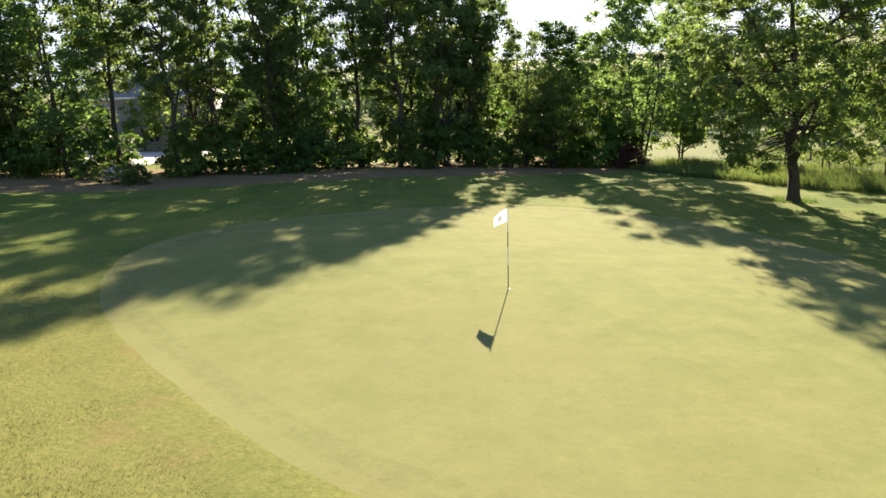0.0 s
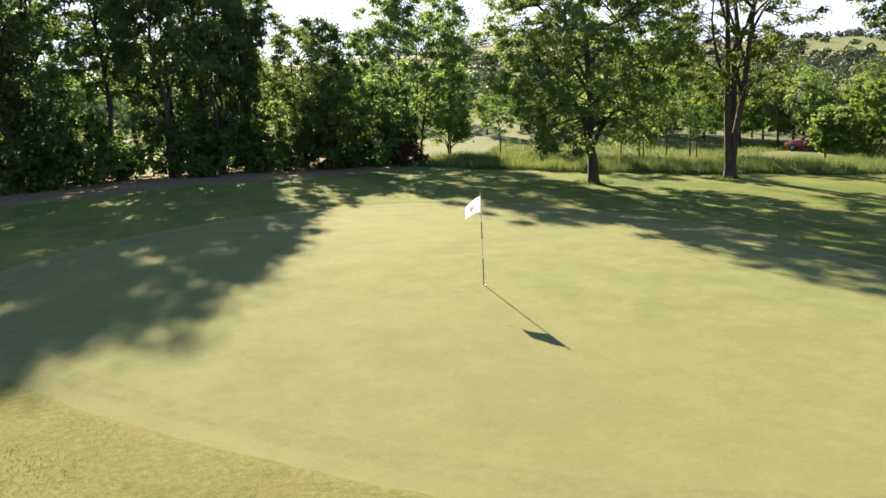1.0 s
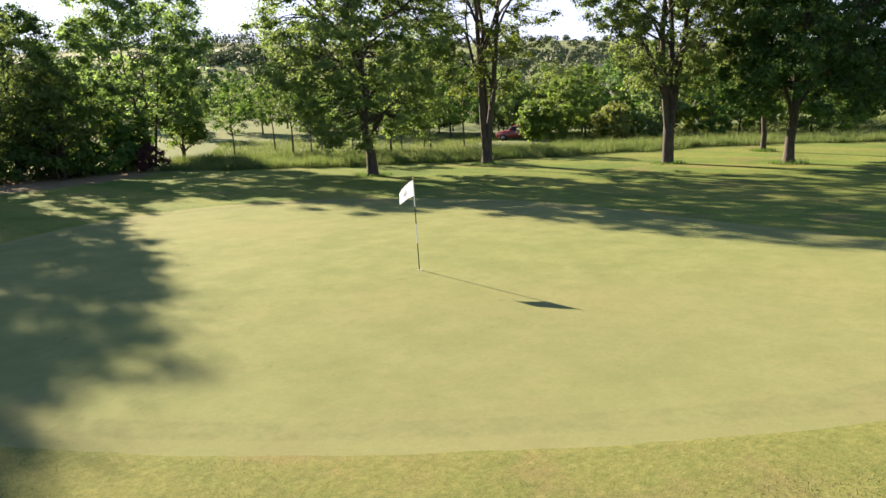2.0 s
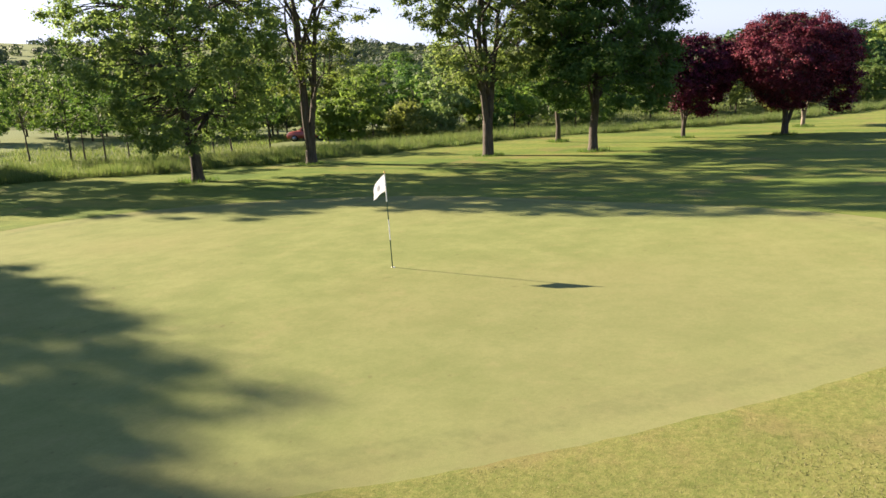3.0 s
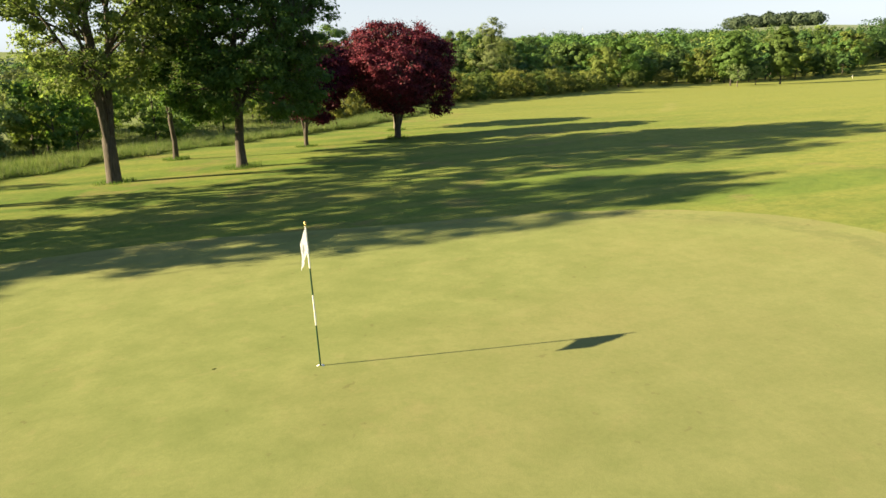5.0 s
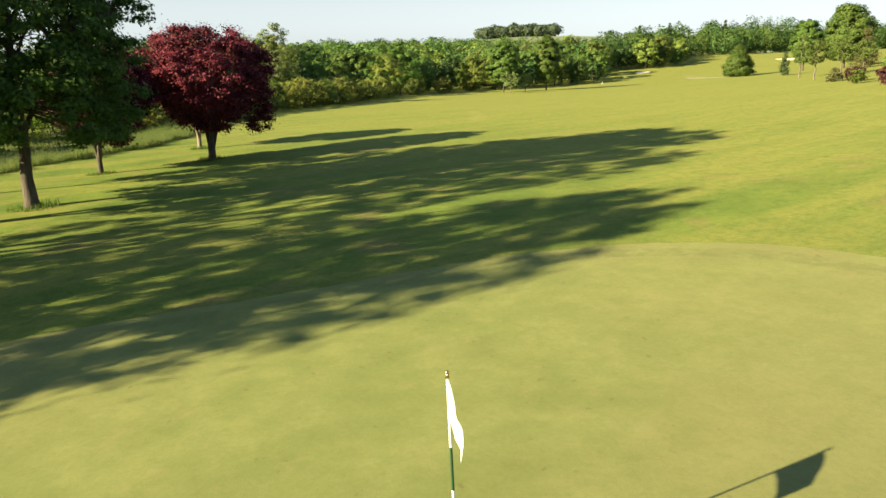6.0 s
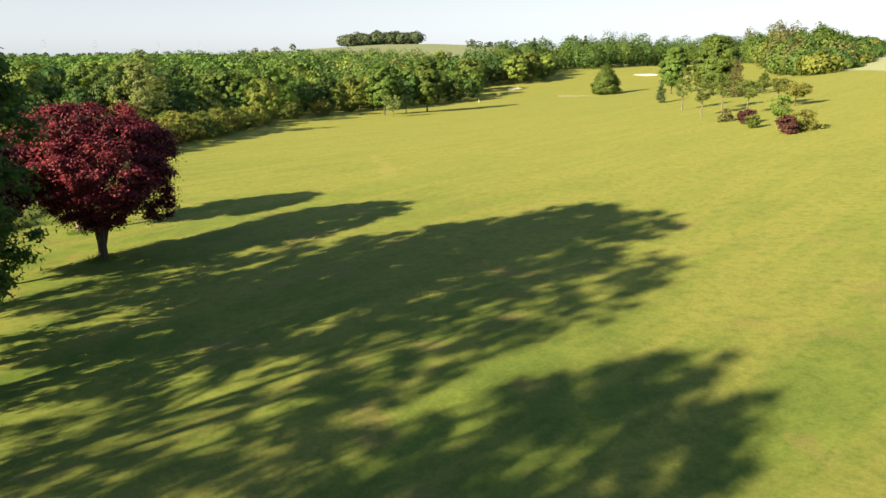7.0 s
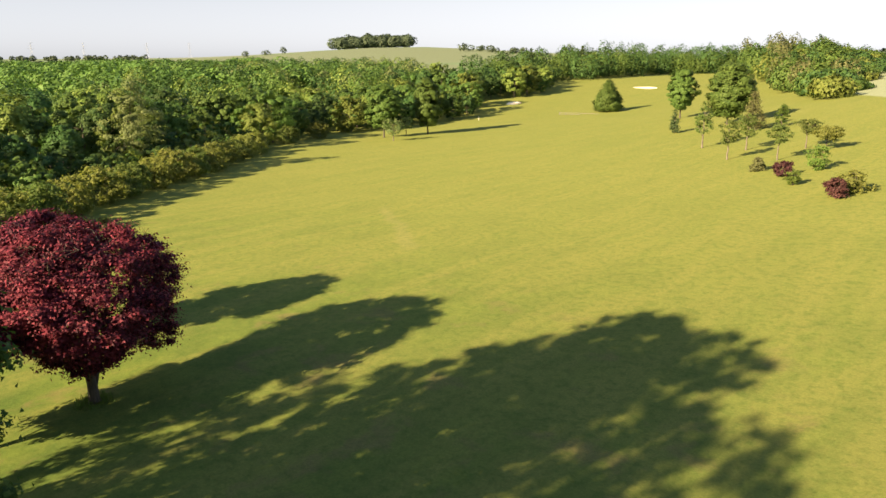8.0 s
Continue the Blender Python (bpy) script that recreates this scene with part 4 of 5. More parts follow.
def canopy(name, label, spots, leaf, per, material, seed):
    """A far wood: crowns of (x, y, height, radius), each a heap of leaf clumps, on thin stems."""
    g = np.random.default_rng(seed)
    S = np.array(spots, float)
    n = len(S)
    base = gz(S[:, 0], S[:, 1])
    D = g.normal(size=(n * per, 3))
    D /= np.linalg.norm(D, axis=1)[:, None]
    D[:, 2] = np.where(D[:, 2] < -0.92, -D[:, 2], D[:, 2])
    lump = 1 + 0.22 * np.sin(5 * D[:, 0] + np.repeat(S[:, 0], per)) * np.sin(4 * D[:, 1] + np.repeat(S[:, 1], per)) + g.uniform(-0.12, 0.08, n * per)
    R, H = np.repeat(S[:, 3], per), np.repeat(S[:, 2], per)
    P = np.stack([np.repeat(S[:, 0], per) + D[:, 0] * R * lump, np.repeat(S[:, 1], per) + D[:, 1] * R * lump,
                  np.repeat(base, per) + H * 0.5 + D[:, 2] * H * 0.48 * lump], 1)
    N = D + g.normal(size=D.shape) * 0.33 + np.array([0, 0, 0.2])
    N /= np.linalg.norm(N, axis=1)[:, None]
    V, T = leaf_quads(g, P, N, leaf, 0.8, True)
    ob = new(name, fast_mesh(name, V, [], material, tris=T))
    tagged(ob, label, "woodland", kind="stuff")


def fill(n, seed, inside, box, h, r, tall=lambda x, y: 1.0):
    g = np.random.default_rng(seed)
    out = []
    while len(out) < n:
        x, y = g.uniform(box[0], box[1]), g.uniform(box[2], box[3])
        if inside(x, y):
            out.append((x, y, g.uniform(*h) * tall(x, y), g.uniform(*r)))
    return out


for seed, n, m, lab in ((31, 120, M_LEAF_BROAD, "broad bright green wood stretching away behind the hedge"), (131, 180, M_LEAF_BROAD_DARK, "darker trees of the broad wood behind the hedge"),
                        (231, 52, M_LEAF_BROAD_LIME, "yellow-green trees of the broad wood behind the hedge"), (331, 34, M_LEAF_SILVER, "grey-green willows of the broad wood")):
    canopy("far_woodland", lab, fill(n, seed, lambda x, y: edge_x(y) + 44 < x < edge_x(y) + (150 if y > -110 else 230) and y > -0.9 * x, (110, 420, -330, 60), (4.5, 11.5), (3.8, 6.4)), 0.75, 400, m, seed)
g = np.random.default_rng(47)
spots = []
for _ in range(300):
    a, r = radians(g.uniform(-33, -6)), g.uniform(330, 800)
    spots.append((r * math.cos(a), r * math.sin(a), g.uniform(6.5, 9.5), g.uniform(7, 11)))
canopy("far_woodland", "far green wood that reaches to the skyline", spots, 1.7, 170, M_LEAF_BROAD, 48)
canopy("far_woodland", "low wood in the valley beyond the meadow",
       fill(420, 41, lambda x, y: (x > edge_x(y) + 18 if y < 95 else True) and math.hypot(x, y) < 330, (60, 300, 0, 300), (5.5, 9.0), (3, 4.8)), 1.0, 100, M_LEAF_HAZED, 42)
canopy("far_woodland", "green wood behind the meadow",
       fill(260, 43, lambda x, y: y > 120 + 0.1 * x, (-60, 90, 115, 250), (9, 13), (3, 4.5)), 1.0, 110, M_LEAF_HAZED, 44)
def at_end(x, y):
    near = float(np.interp(-y, [245, 301, 387, 420, 480], [196, 200, 212, 150, 140]))
    return near < x < near + 55 or (y < -412 and 128 < x < 260)


def at_end_height(x, y):
    return float(np.interp(-y, [246, 285, 310, 370, 420], [0.6, 0.85, 1.1, 0.95, 0.9]))


canopy("far_woodland", "tall green wood closing the end of the fairway", fill(95, 33, at_end, (120, 270, -480, -246), (9.5, 16.5), (4.5, 7), at_end_height), 0.72, 850, M_LEAF_BROAD, 34)
canopy("far_woodland", "dark trees in the tall wood at the fairway's end", fill(75, 133, at_end, (120, 270, -480, -246), (11, 19), (5, 8), at_end_height), 0.72, 850, M_LEAF_BROAD_DARK, 134)


def on_rise(x, y):
    return 54 + (-y - 147) * 0.20 < x < 55 + (-y - 147) * 0.49


def rise_height(x, y):
    """Lower towards the field and its corner."""
    side = (x - 54 - (-y - 147) * 0.20) / max(1.0, 1 + (-y - 147) * 0.29)
    return float(np.interp(-y, [150, 180, 220, 260, 310], [0.36, 0.5, 0.68, 0.85, 1.0]) * np.interp(side, [0, 0.45], [0.35, 1.0]))


for seed, n, m, lab, lift in ((35, 80, M_LEAF_BROAD, "green trees on the rise beside a pale field", 0), (435, 70, M_LEAF_BROAD_DARK, "dark green trees on the rise beside a pale field", 0),
                              (135, 36, M_LEAF_BROAD_LIME, "light green trees on the rise beside a pale field", -1), (235, 22, M_LEAF_RUST, "russet trees on the rise beside a pale field", 3)):
    canopy("hill_woodland", lab, fill(n, seed, on_rise, (53, 190, -400, -152), (10 + lift, 15 + lift), (3, 5), rise_height), 0.7, 600, m, seed)
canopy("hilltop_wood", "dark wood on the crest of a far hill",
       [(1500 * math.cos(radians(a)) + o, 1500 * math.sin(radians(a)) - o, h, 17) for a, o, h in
        [(-43.2 + 0.19 * i, 18 * ((i * 7) % 5 - 2), 22 + 4 * math.sin(i * 0.9) * math.sin(i * 0.1)) for i in range(29)]], 3.2, 620, M_LEAF_HAZED, 38)
rng = np.random.default_rng(12)
specks = []
for a0, a1, r0, n, h in ((-25, -13, 900, 60, 4.5), (-24, -12, 1350, 50, 7), (-34, -30, 1300, 3, 10), (-52, -47, 1150, 14, 9), (26, 50, 1250, 80, 9), (52, 66, 800, 120, 12), (-83, -74, 620, 70, 10), (52, 70, 1200, 90, 18)):
    for _ in range(n):
        a, r = radians(rng.uniform(a0, a1)), r0 + rng.uniform(-30, 60)
        specks.append((r * math.cos(a), r * math.sin(a), h * rng.uniform(0.7, 1.2), h * rng.uniform(0.5, 0.8)))
for _ in range(280):
    a, r = radians(rng.uniform(22, 58)), rng.uniform(430, 1150)
    specks.append((r * math.cos(a), r * math.sin(a), rng.uniform(5, 9), rng.uniform(4, 8)))
canopy("far_hedgerow", "dark far hedgerows and copses between fields", specks, 2.6, 70, M_LEAF_HAZED, 39)

# ---- specimen trees and bushes on the fairway ----
def shape(seed, h, zb, r, p, m, n=45, tr=0.1, leaf=0.3, per=40, st=1, bark=None, lim=6, single=True):
    return tree_meshes(seed, h, zb, r, p, n, per, leaf, 0.20 * r + 0.14, tr, lim, stems=st, inner=0.06, leaf_mat=m, twigs=False, bark=bark, single=single)


SPECIMEN_TREES = (
    ("tree", "conical bright green tree standing alone on the fairway", 301, 9.6, 0.2, 6.4, "cone", M_LEAF_BROAD, 126.7, -178.1, 110),
    ("tree", "round-headed green tree with a bare trunk", 302, 10.8, 2.0, 3.3, "tall", M_LEAF_BROAD, 81.7, -132.4, 90),
    ("tree", "large dense green tree on the open fairway", 303, 11.0, 1.4, 4.3, "tall", M_LEAF_BROAD, 62.6, -110.7, 150),
    ("tree", "brownish green conifer beside a larger tree", 304, 6.2, 0.4, 3.0, "cone", M_LEAF_RUST, 54.4, -100.4, 80),
    ("tree", "small dark green conifer", 305, 4.2, 0.2, 1.5, "cone", M_LEAF_CONIFER, 67.5, -100.7, 40),
    ("tree", "slender olive-green young tree with a pale trunk", 306, 6.0, 1.9, 1.6, "tall", M_LEAF_OLIVE, 53.3, -80.1, 40),
    ("tree", "young olive-green tree with a pale thin trunk", 307, 4.9, 1.9, 1.5, "round", M_LEAF_OLIVE, 45.3, -69.1, 34),
    ("tree", "young olive-green tree with a pale thin trunk", 308, 4.9, 1.9, 1.8, "broad", M_LEAF_OLIVE, 46.2, -77.2, 36),
    ("tree", "young spreading olive-green tree with a pale thin trunk", 309, 4.1, 2.1, 1.6, "broad", M_LEAF_OLIVE, 39.2, -68.2, 30),
    ("tree", "small upright green tree leafy to the ground", 310, 3.7, 0.2, 1.3, "tall", M_LEAF, 50.6, -102.4, 36),
    ("tree", "small flat-topped tree with a thin trunk", 311, 3.8, 2.0, 1.8, "broad", M_LEAF_OLIVE, 39.2, -77.7, 30),
)
SPECIMEN_BUSHES = (
    ("tree", "small wide flat-topped tree on a thin trunk", 312, 3.0, 1.3, 2.1, "broad", M_LEAF_HAW, 36.3, -75.6, 40),
    ("bush", "rounded light green bush", 313, 2.7, 0.1, 1.25, "round", M_LEAF_LIME, 33.1, -62.0, 30),
    ("bush", "small rounded olive bush", 314, 1.5, 0.1, 0.85, "bush", M_LEAF_RUST, 38.7, -61.0, 24),
    ("bush", "dark purple-red bush on the fairway", 315, 1.5, 0.1, 1.15, "round", M_LEAF_DULL_RED, 35.1, -58.0, 34),
    ("bush", "small rounded green bush beside a purple one", 316, 1.4, 0.1, 0.8, "round", M_LEAF_LIME, 32.6, -53.1, 24),
    ("bush", "dark purple-red rounded bush on the fairway", 317, 1.6, 0.1, 1.2, "round", M_LEAF_DULL_RED, 27.6, -48.2, 36),
    ("bush", "spreading light green bush behind a purple one", 318, 2.0, 0.1, 1.6, "bush", M_LEAF_HAW, 26.9, -50.6, 36),
    ("tree", "green tree with a short trunk at the wood's edge", 319, 13.4, 2.0, 4.0, "round", M_LEAF_BROAD, 132.0, -105.9, 100),
    ("tree", "green tree with a short trunk at the wood's edge", 320, 12.6, 2.2, 4.2, "round", M_LEAF_BROAD, 135.3, -94.9, 100),
    ("tree", "small grey-green apple tree at the wood's edge", 321, 5.2, 1.4, 2.6, "broad", M_LEAF_SILVER, 126.5, -89.7, 40),
    ("tree", "small grey-green apple tree at the wood's edge", 322, 4.6, 1.3, 2.2, "broad", M_LEAF_SILVER, 134.3, -101.0, 36),
)
for nm, lab, seed, h, zb, r, p, m, x, y, n in SPECIMEN_TREES + SPECIMEN_BUSHES:
    low = h < 7.0
    rr = r * 0.86
    tree(nm, lab, nm, shape(seed, h * 0.95, zb, rr, p, m, int(n * (1.5 if low else 2.2)), 0.05 * h ** 0.55 if nm == "tree" else 0.05, 0.17 if low else 0.32, 60 if low else 120,
                            st=3 if nm == "bush" else 1, bark=M_BARK_MID if m in (M_LEAF_OLIVE, M_LEAF_SILVER) else None), x, y, seed * 31 % 360)


# ---- bunkers and fence on the far fairway ----
def bunker(x, y, a, b, turn, label):
    n = 48
    th = np.arange(n) * 2 * math.pi / n
    V, Q = [], []
    c, s = math.cos(radians(turn)), math.sin(radians(turn))
    rows = ((1.10, 0.02), (1.02, 0.30), (0.97, 0.22), (0.8, 0.05), (0.4, 0.10), (0.02, 0.14))
    for k, (d, h) in enumerate(rows):
        rr = d * (1 + 0.10 * np.sin(2 * th + 1) + 0.07 * np.sin(3 * th))
        px, py = a * rr * np.cos(th), b * rr * np.sin(th)
        wx, wy = x + c * px - s * py, y + s * px + c * py
        V.append(np.stack([wx, wy, gz(wx, wy) + h], 1))
        if k:
            j = np.arange(n)
            Q.append(np.stack([(k - 1) * n + j, k * n + j, k * n + (j + 1) % n, (k - 1) * n + (j + 1) % n], 1))
    me = fast_mesh("sand_bunker", np.concatenate(V), np.concatenate(Q), M_SAND, True)
    me.materials.append(M_GROUND)
    me.polygons.foreach_set("material_index", np.concatenate([np.full(n, 1), np.zeros(n * 4)]).astype(np.int32))
    tagged(new("sand_bunker", me), label, "sand bunker", "bunkers of the far fairway", "structure")


bunker(156.0, -256.0, 5.4, 3.6, -25, "pale sand bunker cut into the rising fairway")
bunker(173.5, -192.0, 4.6, 2.6, -65, "pale sand bunker near the wood's shadow")


def box_bm(sx, sy, sz, at=(0, 0, 0), bevel=0.0):
    bm = bmesh.new()
    bmesh.ops.create_cube(bm, size=1.0, matrix=Matrix.Translation(at) @ Matrix.Diagonal((sx, sy, sz, 1)))
    if bevel:
        bmesh.ops.bevel(bm, geom=bm.edges[:], offset=bevel, segments=2, affect="EDGES")
    return bm


def rail_fence(x, y, turn, panels):
    ob = new("rail_fence")
    ob.matrix_basis = Matrix.Translation((x, y, float(gz(x, y)))) @ pose(0, 0, 0, 0, 0, turn)
    tagged(ob, "low weathered wooden rail fence beside the lone tree", "fence")
    for i in range(panels + 1):
        part("post", bm_mesh("post", box_bm(0.12, 0.12, 0.9, (i * 2.0, 0, 0.4), 0.01), M_WOOD), ob)
    for i in range(panels):
        for z in (0.35, 0.72):
            part("rail", bm_mesh("rail", box_bm(1.96, 0.05, 0.10, (i * 2.0 + 1.0, 0.085, z), 0.008), M_WOOD), ob)


def marker_post(x, y, h):
    ob = new("marker_post", fast_mesh("marker_post", *tubes([([((0, 0, -0.1), 0.05), ((0, 0, h - 0.05), 0.05), ((0, 0, h), 0.035), ((0, 0, h + 0.01), 0.002)], 10)]), M_WHITE, True))
    ob.matrix_basis = Matrix.Translation((x, y, float(gz(x, y))))
    tagged(ob, "short white marker post at the fairway's edge", "post", "marker posts")


marker_post(149.6, -145.0, 0.9)
rail_fence(136.4, -166.9, 196, 6)


# ---- house behind the wood ----
def house(x, y, turn):
    ob = new("house")
    ob.matrix_basis = Matrix.Translation((x, y, float(gz(x, y)))) @ pose(0, 0, 0, 0, 0, turn)
    tagged(ob, "white rendered house with a grey tiled roof behind the wood", "house")
    W, D, H, T = 13.0, 8.0, 5.6, 0.3
    holes = [(-4.0, 0.9), (0.0, 0.9), (4.0, 0.9), (-4.0, 3.4), (0.0, 3.4), (4.0, 3.4)]
    xs = sorted({-W / 2, W / 2, *[c - 0.55 for c, _ in holes], *[c + 0.55 for c, _ in holes]})
    zs = [-0.4, 0.9, 2.1, 3.4, 4.6, H]
    bm = bmesh.new()
    grid = {(i, j): bm.verts.new((a, -D / 2 - T / 2, c)) for i, a in enumerate(xs) for j, c in enumerate(zs)}
    for i in range(len(xs) - 1):
        for j in range(len(zs) - 1):
            if not any(abs((xs[i] + xs[i + 1]) / 2 - c) < 0.3 and abs(zs[j] - z0) < 0.01 for c, z0 in holes):
                bm.faces.new((grid[i, j], grid[i + 1, j], grid[i + 1, j + 1], grid[i, j + 1]))
    bmesh.ops.solidify(bm, geom=bm.faces[:], thickness=-T)
    part("wall", bm_mesh("wall", bm, M_WALL), ob)
    for sx, sy, at in ((W, T, (0, D / 2, H / 2 - 0.2)), (T, D - T, (-W / 2 + T / 2, 0, H / 2 - 0.2)), (T, D - T, (W / 2 - T / 2, 0, H / 2 - 0.2))):
        part("wall", bm_mesh("wall", box_bm(sx, sy, H + 0.4, at), M_WALL), ob)
    bm = bmesh.new()
    e, r = 0.5, 2.6
    lo = [bm.verts.new(p) for p in ((-W / 2 - e, -D / 2 - e, H), (W / 2 + e, -D / 2 - e, H), (W / 2 + e, D / 2 + e, H), (-W / 2 - e, D / 2 + e, H))]
    hi = [bm.verts.new(p) for p in ((-W / 2 + 3.2, 0, H + r), (W / 2 - 3.2, 0, H + r))]
    for f in ((lo[0], lo[1], hi[1], hi[0]), (lo[2], lo[3], hi[0], hi[1]), (lo[1], lo[2], hi[1]), (lo[3], lo[0], hi[0]), (lo[3], lo[2], lo[1], lo[0])):
        bm.faces.new(f)
    roof = part("roof", bm_mesh("roof", bm, M_TILE), ob)
    part("fascia", bm_mesh("fascia", box_bm(W + 1.04, 0.04, 0.20, (0, -D / 2 - e - 0.02, H - 0.06)), M_WHITE), roof, "white eaves board")
    part("chimney", bm_mesh("chimney", box_bm(0.7, 0.6, 1.6, (2.0, 0.3, H + r), 0.02), M_TILE), roof)
    for c, z0 in holes:
        w = part("window", bm_mesh("window", box_bm(1.08, 0.06, 1.18, (c, -D / 2 + 0.06, z0 + 0.6)), M_GLASS), ob)
        for fx, fz, sx, sz in ((-0.52, 0, 0.07, 1.2), (0.52, 0, 0.07, 1.2), (0, 0.57, 1.1, 0.07), (0, -0.57, 1.1, 0.07), (0, 0, 0.05, 1.2)):
            part("frame", bm_mesh("frame", box_bm(sx, 0.05, sz, (c + fx, -D / 2 + 0.005, z0 + 0.6 + fz)), M_WHITE), w)


house(-31.5, 80.0, 12)
gx, gy = np.linspace(-62, -23, 27), np.linspace(54, 74, 10)
V = np.array([(x, y, float(gz(x, y)) + 0.03) for x in gx for y in gy])
tagged(new("pavement", fast_mesh("pavement", V, grid_quads(27, 10), M_YARD)), "pale gravel yard in front of the white house", "pavement", kind="structure")


# ---- red car in the meadow ----
def car(x, y, turn):
    ob = new("car")
    ob.matrix_basis = Matrix.Translation((x, y, float(gz(x, y)))) @ pose(0, 0, 0, 0, 0, turn)
    tagged(ob, "red hatchback car parked in long grass below the trees", "car")

    def hull(prof, half, taper):
        bm = bmesh.new()
        rings = [[bm.verts.new((px, s * half * (1 - taper * max(0, pz - 0.9)), pz)) for px, pz in prof] for s in (-1, 1)]
        bm.faces.new(rings[0])
        bm.faces.new(rings[1][::-1])
        n = len(prof)
        for i in range(n):
            bm.faces.new((rings[0][i], rings[0][(i + 1) % n], rings[1][(i + 1) % n], rings[1][i]))
        bmesh.ops.recalc_face_normals(bm, faces=bm.faces[:])
        bmesh.ops.bevel(bm, geom=bm.edges[:], offset=0.05, segments=3, affect="EDGES")
        return bm

    part("body", bm_mesh("body", hull([(-1.9, 0.30), (1.9, 0.30), (1.95, 0.62), (1.75, 0.80), (0.95, 0.92), (-1.75, 0.95), (-1.95, 0.70)], 0.82, 0), M_RED_PAINT, True), ob)
    part("cabin", bm_mesh("cabin", hull([(0.95, 0.88), (0.30, 1.40), (-1.15, 1.44), (-1.75, 0.92)], 0.76, 0.35), M_RED_PAINT, True), ob)
    for pts in (((0.90, 0.95), (0.36, 1.36), 0.62), ((-1.70, 1.00), (-1.22, 1.38), 0.60)):
        (x0, z0), (x1, z1), w = pts
        bm = bmesh.new()
        o = 0.02 if x0 > 0 else -0.02
        bm.faces.new([bm.verts.new(p) for p in ((x0 + o, -w, z0 + 0.02), (x0 + o, w, z0 + 0.02), (x1 + o, w * 0.88, z1 + 0.02), (x1 + o, -w * 0.88, z1 + 0.02))])
        bmesh.ops.solidify(bm, geom=bm.faces[:], thickness=0.012)
        part("windscreen", bm_mesh("windscreen", bm, M_GLASS), ob, "dark glass")
    for s in (-1, 1):
        for xa, xb in ((-1.45, -0.45), (-0.38, 0.62)):
            bm = bmesh.new()
            yl, yh = s * 0.775, s * 0.66
            bm.faces.new([bm.verts.new(p) for p in ((xa, yl, 0.98), (xb + 0.1, yl, 0.98), (xb - 0.28 if xb > 0 else xb, yh, 1.34), (xa + 0.25 if xa < -1 else xa, yh, 1.34))])
            bmesh.ops.solidify(bm, geom=bm.faces[:], thickness=0.012)
            part("side_window", bm_mesh("side_window", bm, M_GLASS), ob, "dark glass")
        part("headlight", bm_mesh("headlight", box_bm(0.10, 0.30, 0.14, (1.88, s * 0.58, 0.70), 0.03), M_WHITE), ob, "clear headlight")
    for wx in (-1.2, 1.22):
        for s in (-1, 1):
            bm = bmesh.new()
            bmesh.ops.create_cone(bm, cap_ends=True, segments=24, radius1=0.31, radius2=0.31, depth=0.19, matrix=Matrix.Translation((wx, s * 0.76, 0.31)) @ Matrix.Rotation(radians(90), 4, "X"))
            bmesh.ops.bevel(bm, geom=bm.edges[:], offset=0.02, segments=1, affect="EDGES")
            wheel = part("wheel", bm_mesh("wheel", bm, M_TYRE, True), ob)
            bm = bmesh.new()
            bmesh.ops.create_cone(bm, cap_ends=True, segments=20, radius1=0.19, radius2=0.17, depth=0.03, matrix=Matrix.Translation((wx, s * 0.86, 0.31)) @ Matrix.Rotation(radians(90), 4, "X"))
            part("rim", bm_mesh("rim", bm, M_RIM, True), wheel, "silver rim")


car(47.5, 47.2, 118)


# ---- pylons on the horizon ----
def pylon(x, y):
    ob = new("pylon")
    ob.matrix_basis = Matrix.Translation((x, y, float(gz(x, y)))) @ pose(0, 0, 0, 0, 0, math.degrees(math.atan2(y, x)))
    tagged(ob, "grey steel lattice power pylon far off on the plain", "pylon", "pylons on the horizon")
    for sx in (-1, 1):
        for sy in (-1, 1):
            V, Q = tubes([([((sx * 3, sy * 3, -0.5), 0.18), ((sx * 0.9, sy * 0.9, 18), 0.14), ((sx * 0.2, sy * 0.2, 32), 0.1)], 5)])
            part("leg", fast_mesh("leg", V, Q, M_STEEL), ob)
    for z, w in ((20, 6.0), (25, 5.0), (29.5, 3.5)):
        V, Q = tubes([([((0, -w, z), 0.1), ((0, 0, z + 0.5), 0.2), ((0, w, z), 0.1)], 5)])
        part("crossarm", fast_mesh("crossarm", V, Q, M_STEEL), ob)
    for z in range(2, 30, 4):
        h = 3 - 2.8 * z / 32
        for sx in (-1, 1):
            V, Q = tubes([([((sx * h, -h, z), 0.08), ((-sx * h, h * 0.9, z + 3.6), 0.08)], 4)])
            part("brace", fast_mesh("brace", V, Q, M_STEEL), ob)



for a, r in ((-17.0, 1500), (-20.2, 1560), (-24.3, 1620), (-27.2, 1700)):
    pylon(r * math.cos(radians(a)), r * math.sin(radians(a)))


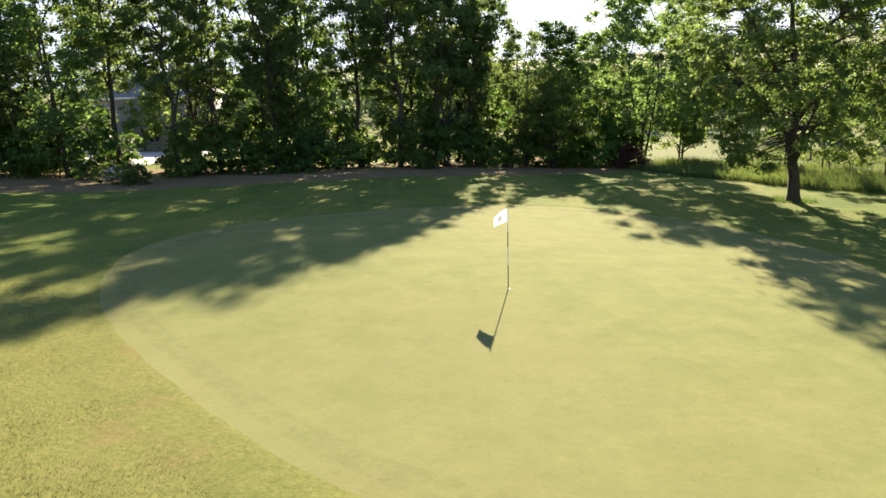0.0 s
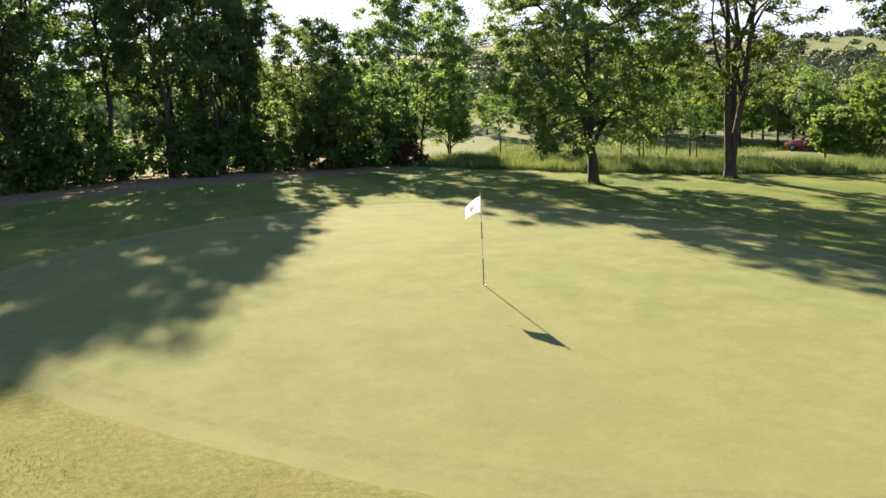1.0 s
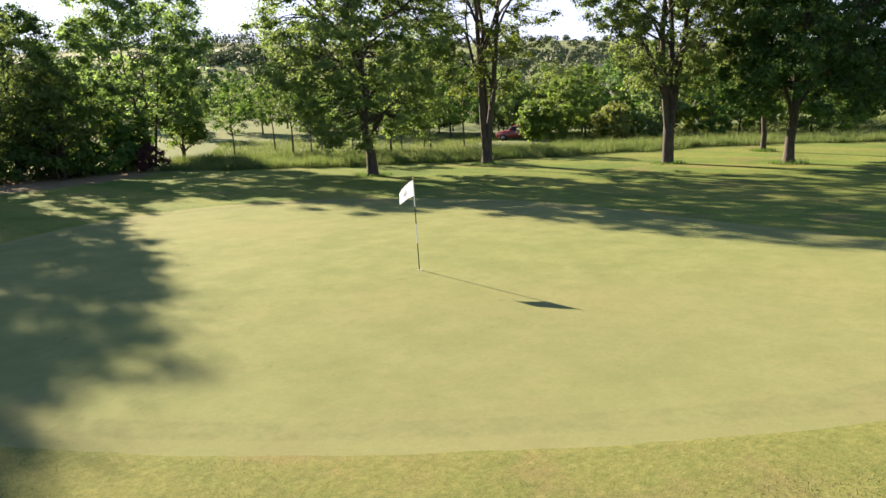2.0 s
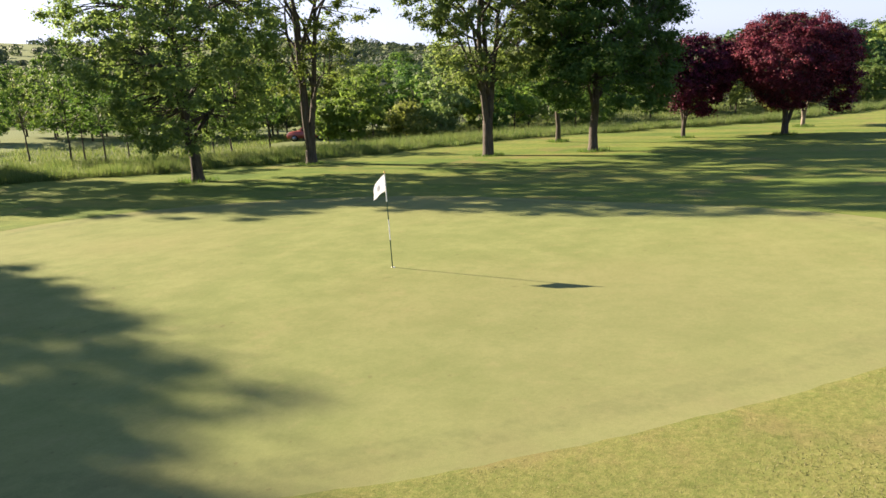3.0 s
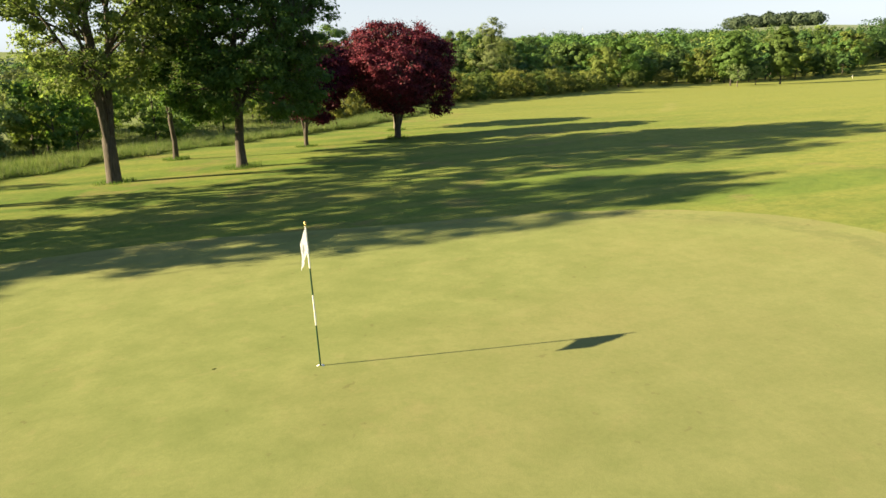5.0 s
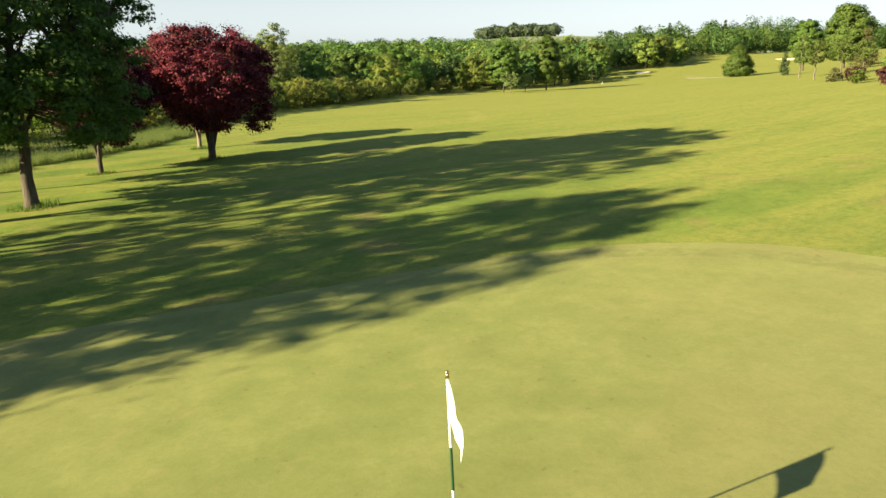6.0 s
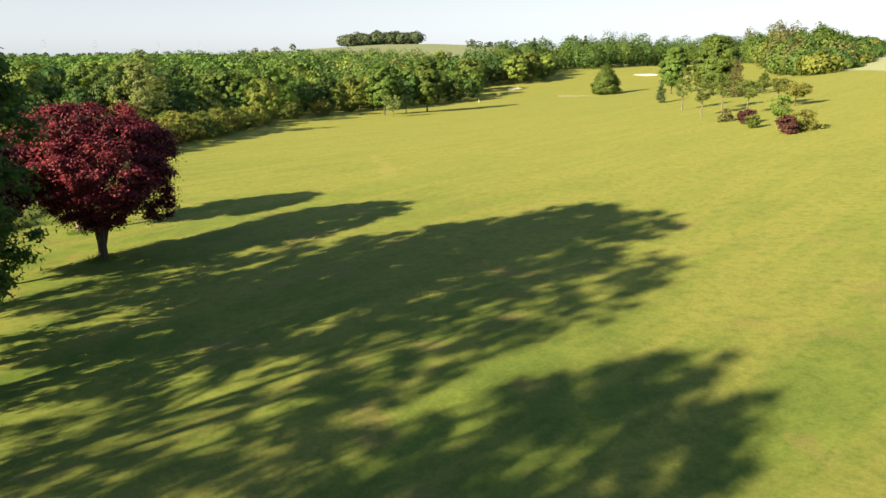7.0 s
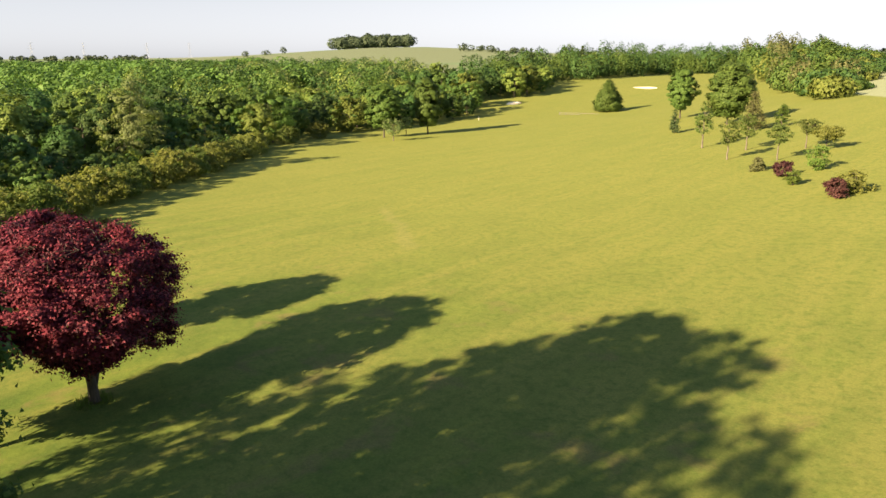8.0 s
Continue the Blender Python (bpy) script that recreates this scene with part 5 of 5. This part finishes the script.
# ---- grass ----
def blades(name, label, X, Y, height, width, bend, material, seed):
    """Bent, tapering grass blades rooted at X, Y."""
    g = np.random.default_rng(seed)
    n = len(X)
    Z = gz(X, Y)
    H = height * g.uniform(0.55, 1.25, n)
    a = g.uniform(0, 2 * math.pi, n)
    dx, dy = np.cos(a), np.sin(a)
    B = bend * H * g.uniform(0.3, 1.3, n)
    b = a + g.uniform(0.8, 2.3, n)
    bx, by = np.cos(b) * B, np.sin(b) * B
    W = width * g.uniform(0.6, 1.3, n) / 2
    H = H * (0.8 + 0.3 * np.sin(X * 1.9 + 1) * np.sin(Y * 1.6) + 0.2 * np.sin(X * 0.5 + Y * 0.7))
    V = np.stack([np.stack([X - dx * W, Y - dy * W, Z - 0.01], 1), np.stack([X + dx * W, Y + dy * W, Z - 0.01], 1), np.stack([X + bx, Y + by, Z + H], 1)], 1)
    T = np.arange(n * 3).reshape(-1, 3)
    ob = new(name, fast_mesh(name, V.reshape(-1, 3), [], material, tris=T))
    tagged(ob, label, "grass", kind="stuff")


EDGE_X, EDGE_Y = [13.0, 17.4, 21.0, 26.4, 33.8, 42.5, 49.2, 56.0, 72.0, 84.0], [51.0, 44.0, 40.0, 33.8, 29.0, 22.2, 13.8, 6.0, -4.6, -11.0]


def strip(n, seed, lo, hi, power=1.0):
    """Points along the mown edge, lo to hi metres into the long grass."""
    g = np.random.default_rng(seed)
    ex, ey = np.array(EDGE_X), np.array(EDGE_Y)
    L = np.concatenate([[0], np.cumsum(np.hypot(np.diff(ex), np.diff(ey)))])
    s = g.uniform(0, L[-1], n)
    d = lo + (hi - lo) * g.uniform(0, 1, n) ** power + 0.35 * np.sin(s * 0.9) + 0.2 * np.sin(s * 2.3)
    x, y = np.interp(s, L, ex), np.interp(s, L, ey)
    return x + d * 0.62, y + d * 0.78


def off_car(x, y):
    far = np.hypot(x - 45.8, y - 45.9) > 3.8
    return x[far], y[far]


X, Y = off_car(*strip(95000, 51, 0.0, 7.0, 1.4))
blades("long_grass", "long seeding meadow grass along the mown edge", X, Y, 0.68, 0.03, 0.5, M_TALL_GRASS, 52)
X, Y = off_car(*strip(70000, 53, 6.0, 36.0, 1.0))
blades("meadow_grass", "pale seeding grass of the meadow", X, Y, 0.45, 0.06, 0.5, M_TALL_GRASS, 54)
g = np.random.default_rng(55)
n = 170000
X, Y = g.uniform(-13, 3, n), g.uniform(2, 17, n)
A = np.arctan2(Y - GREEN_C[1], X - GREEN_C[0])
D = np.hypot(X - GREEN_C[0], Y - GREEN_C[1]) - green_edge(A)
keep = (D > 0.06) & (g.uniform(0, 1, n) > smooth(D, 3.0, 8.0)) & (g.uniform(0, 1, n) > smooth(X, 0, 8)) & (np.sin(X * 1.7) * np.sin(Y * 1.9 + X * 0.6) + g.uniform(-1, 1, n) > -0.7)
blades("rough_grass", "short yellow-green rough grass round the putting green", X[keep], Y[keep], 0.036, 0.016, 0.9, M_ROUGH_GRASS, 56)
X, Y = [], []
for tx, ty, r in ((17.0, 35.3, 1.1), (24.5, 33.2, 1.0), (28.5, 23.6, 1.0), (37.4, 21.3, 0.8), (30.0, 17.7, 1.0), (40.8, 13.2, 0.8), (41.4, 6.75, 0.9), (50.3, 4.8, 0.8)):
    a, d = g.uniform(0, 6.283, 420), r * g.uniform(0.1, 1, 420) ** 0.7
    X.append(tx + d * np.cos(a))
    Y.append(ty + d * np.sin(a))
blades("trunk_grass", "unmown tufts of grass round the tree trunks", np.concatenate(X), np.concatenate(Y), 0.22, 0.03, 0.5, M_LEAF, 57)
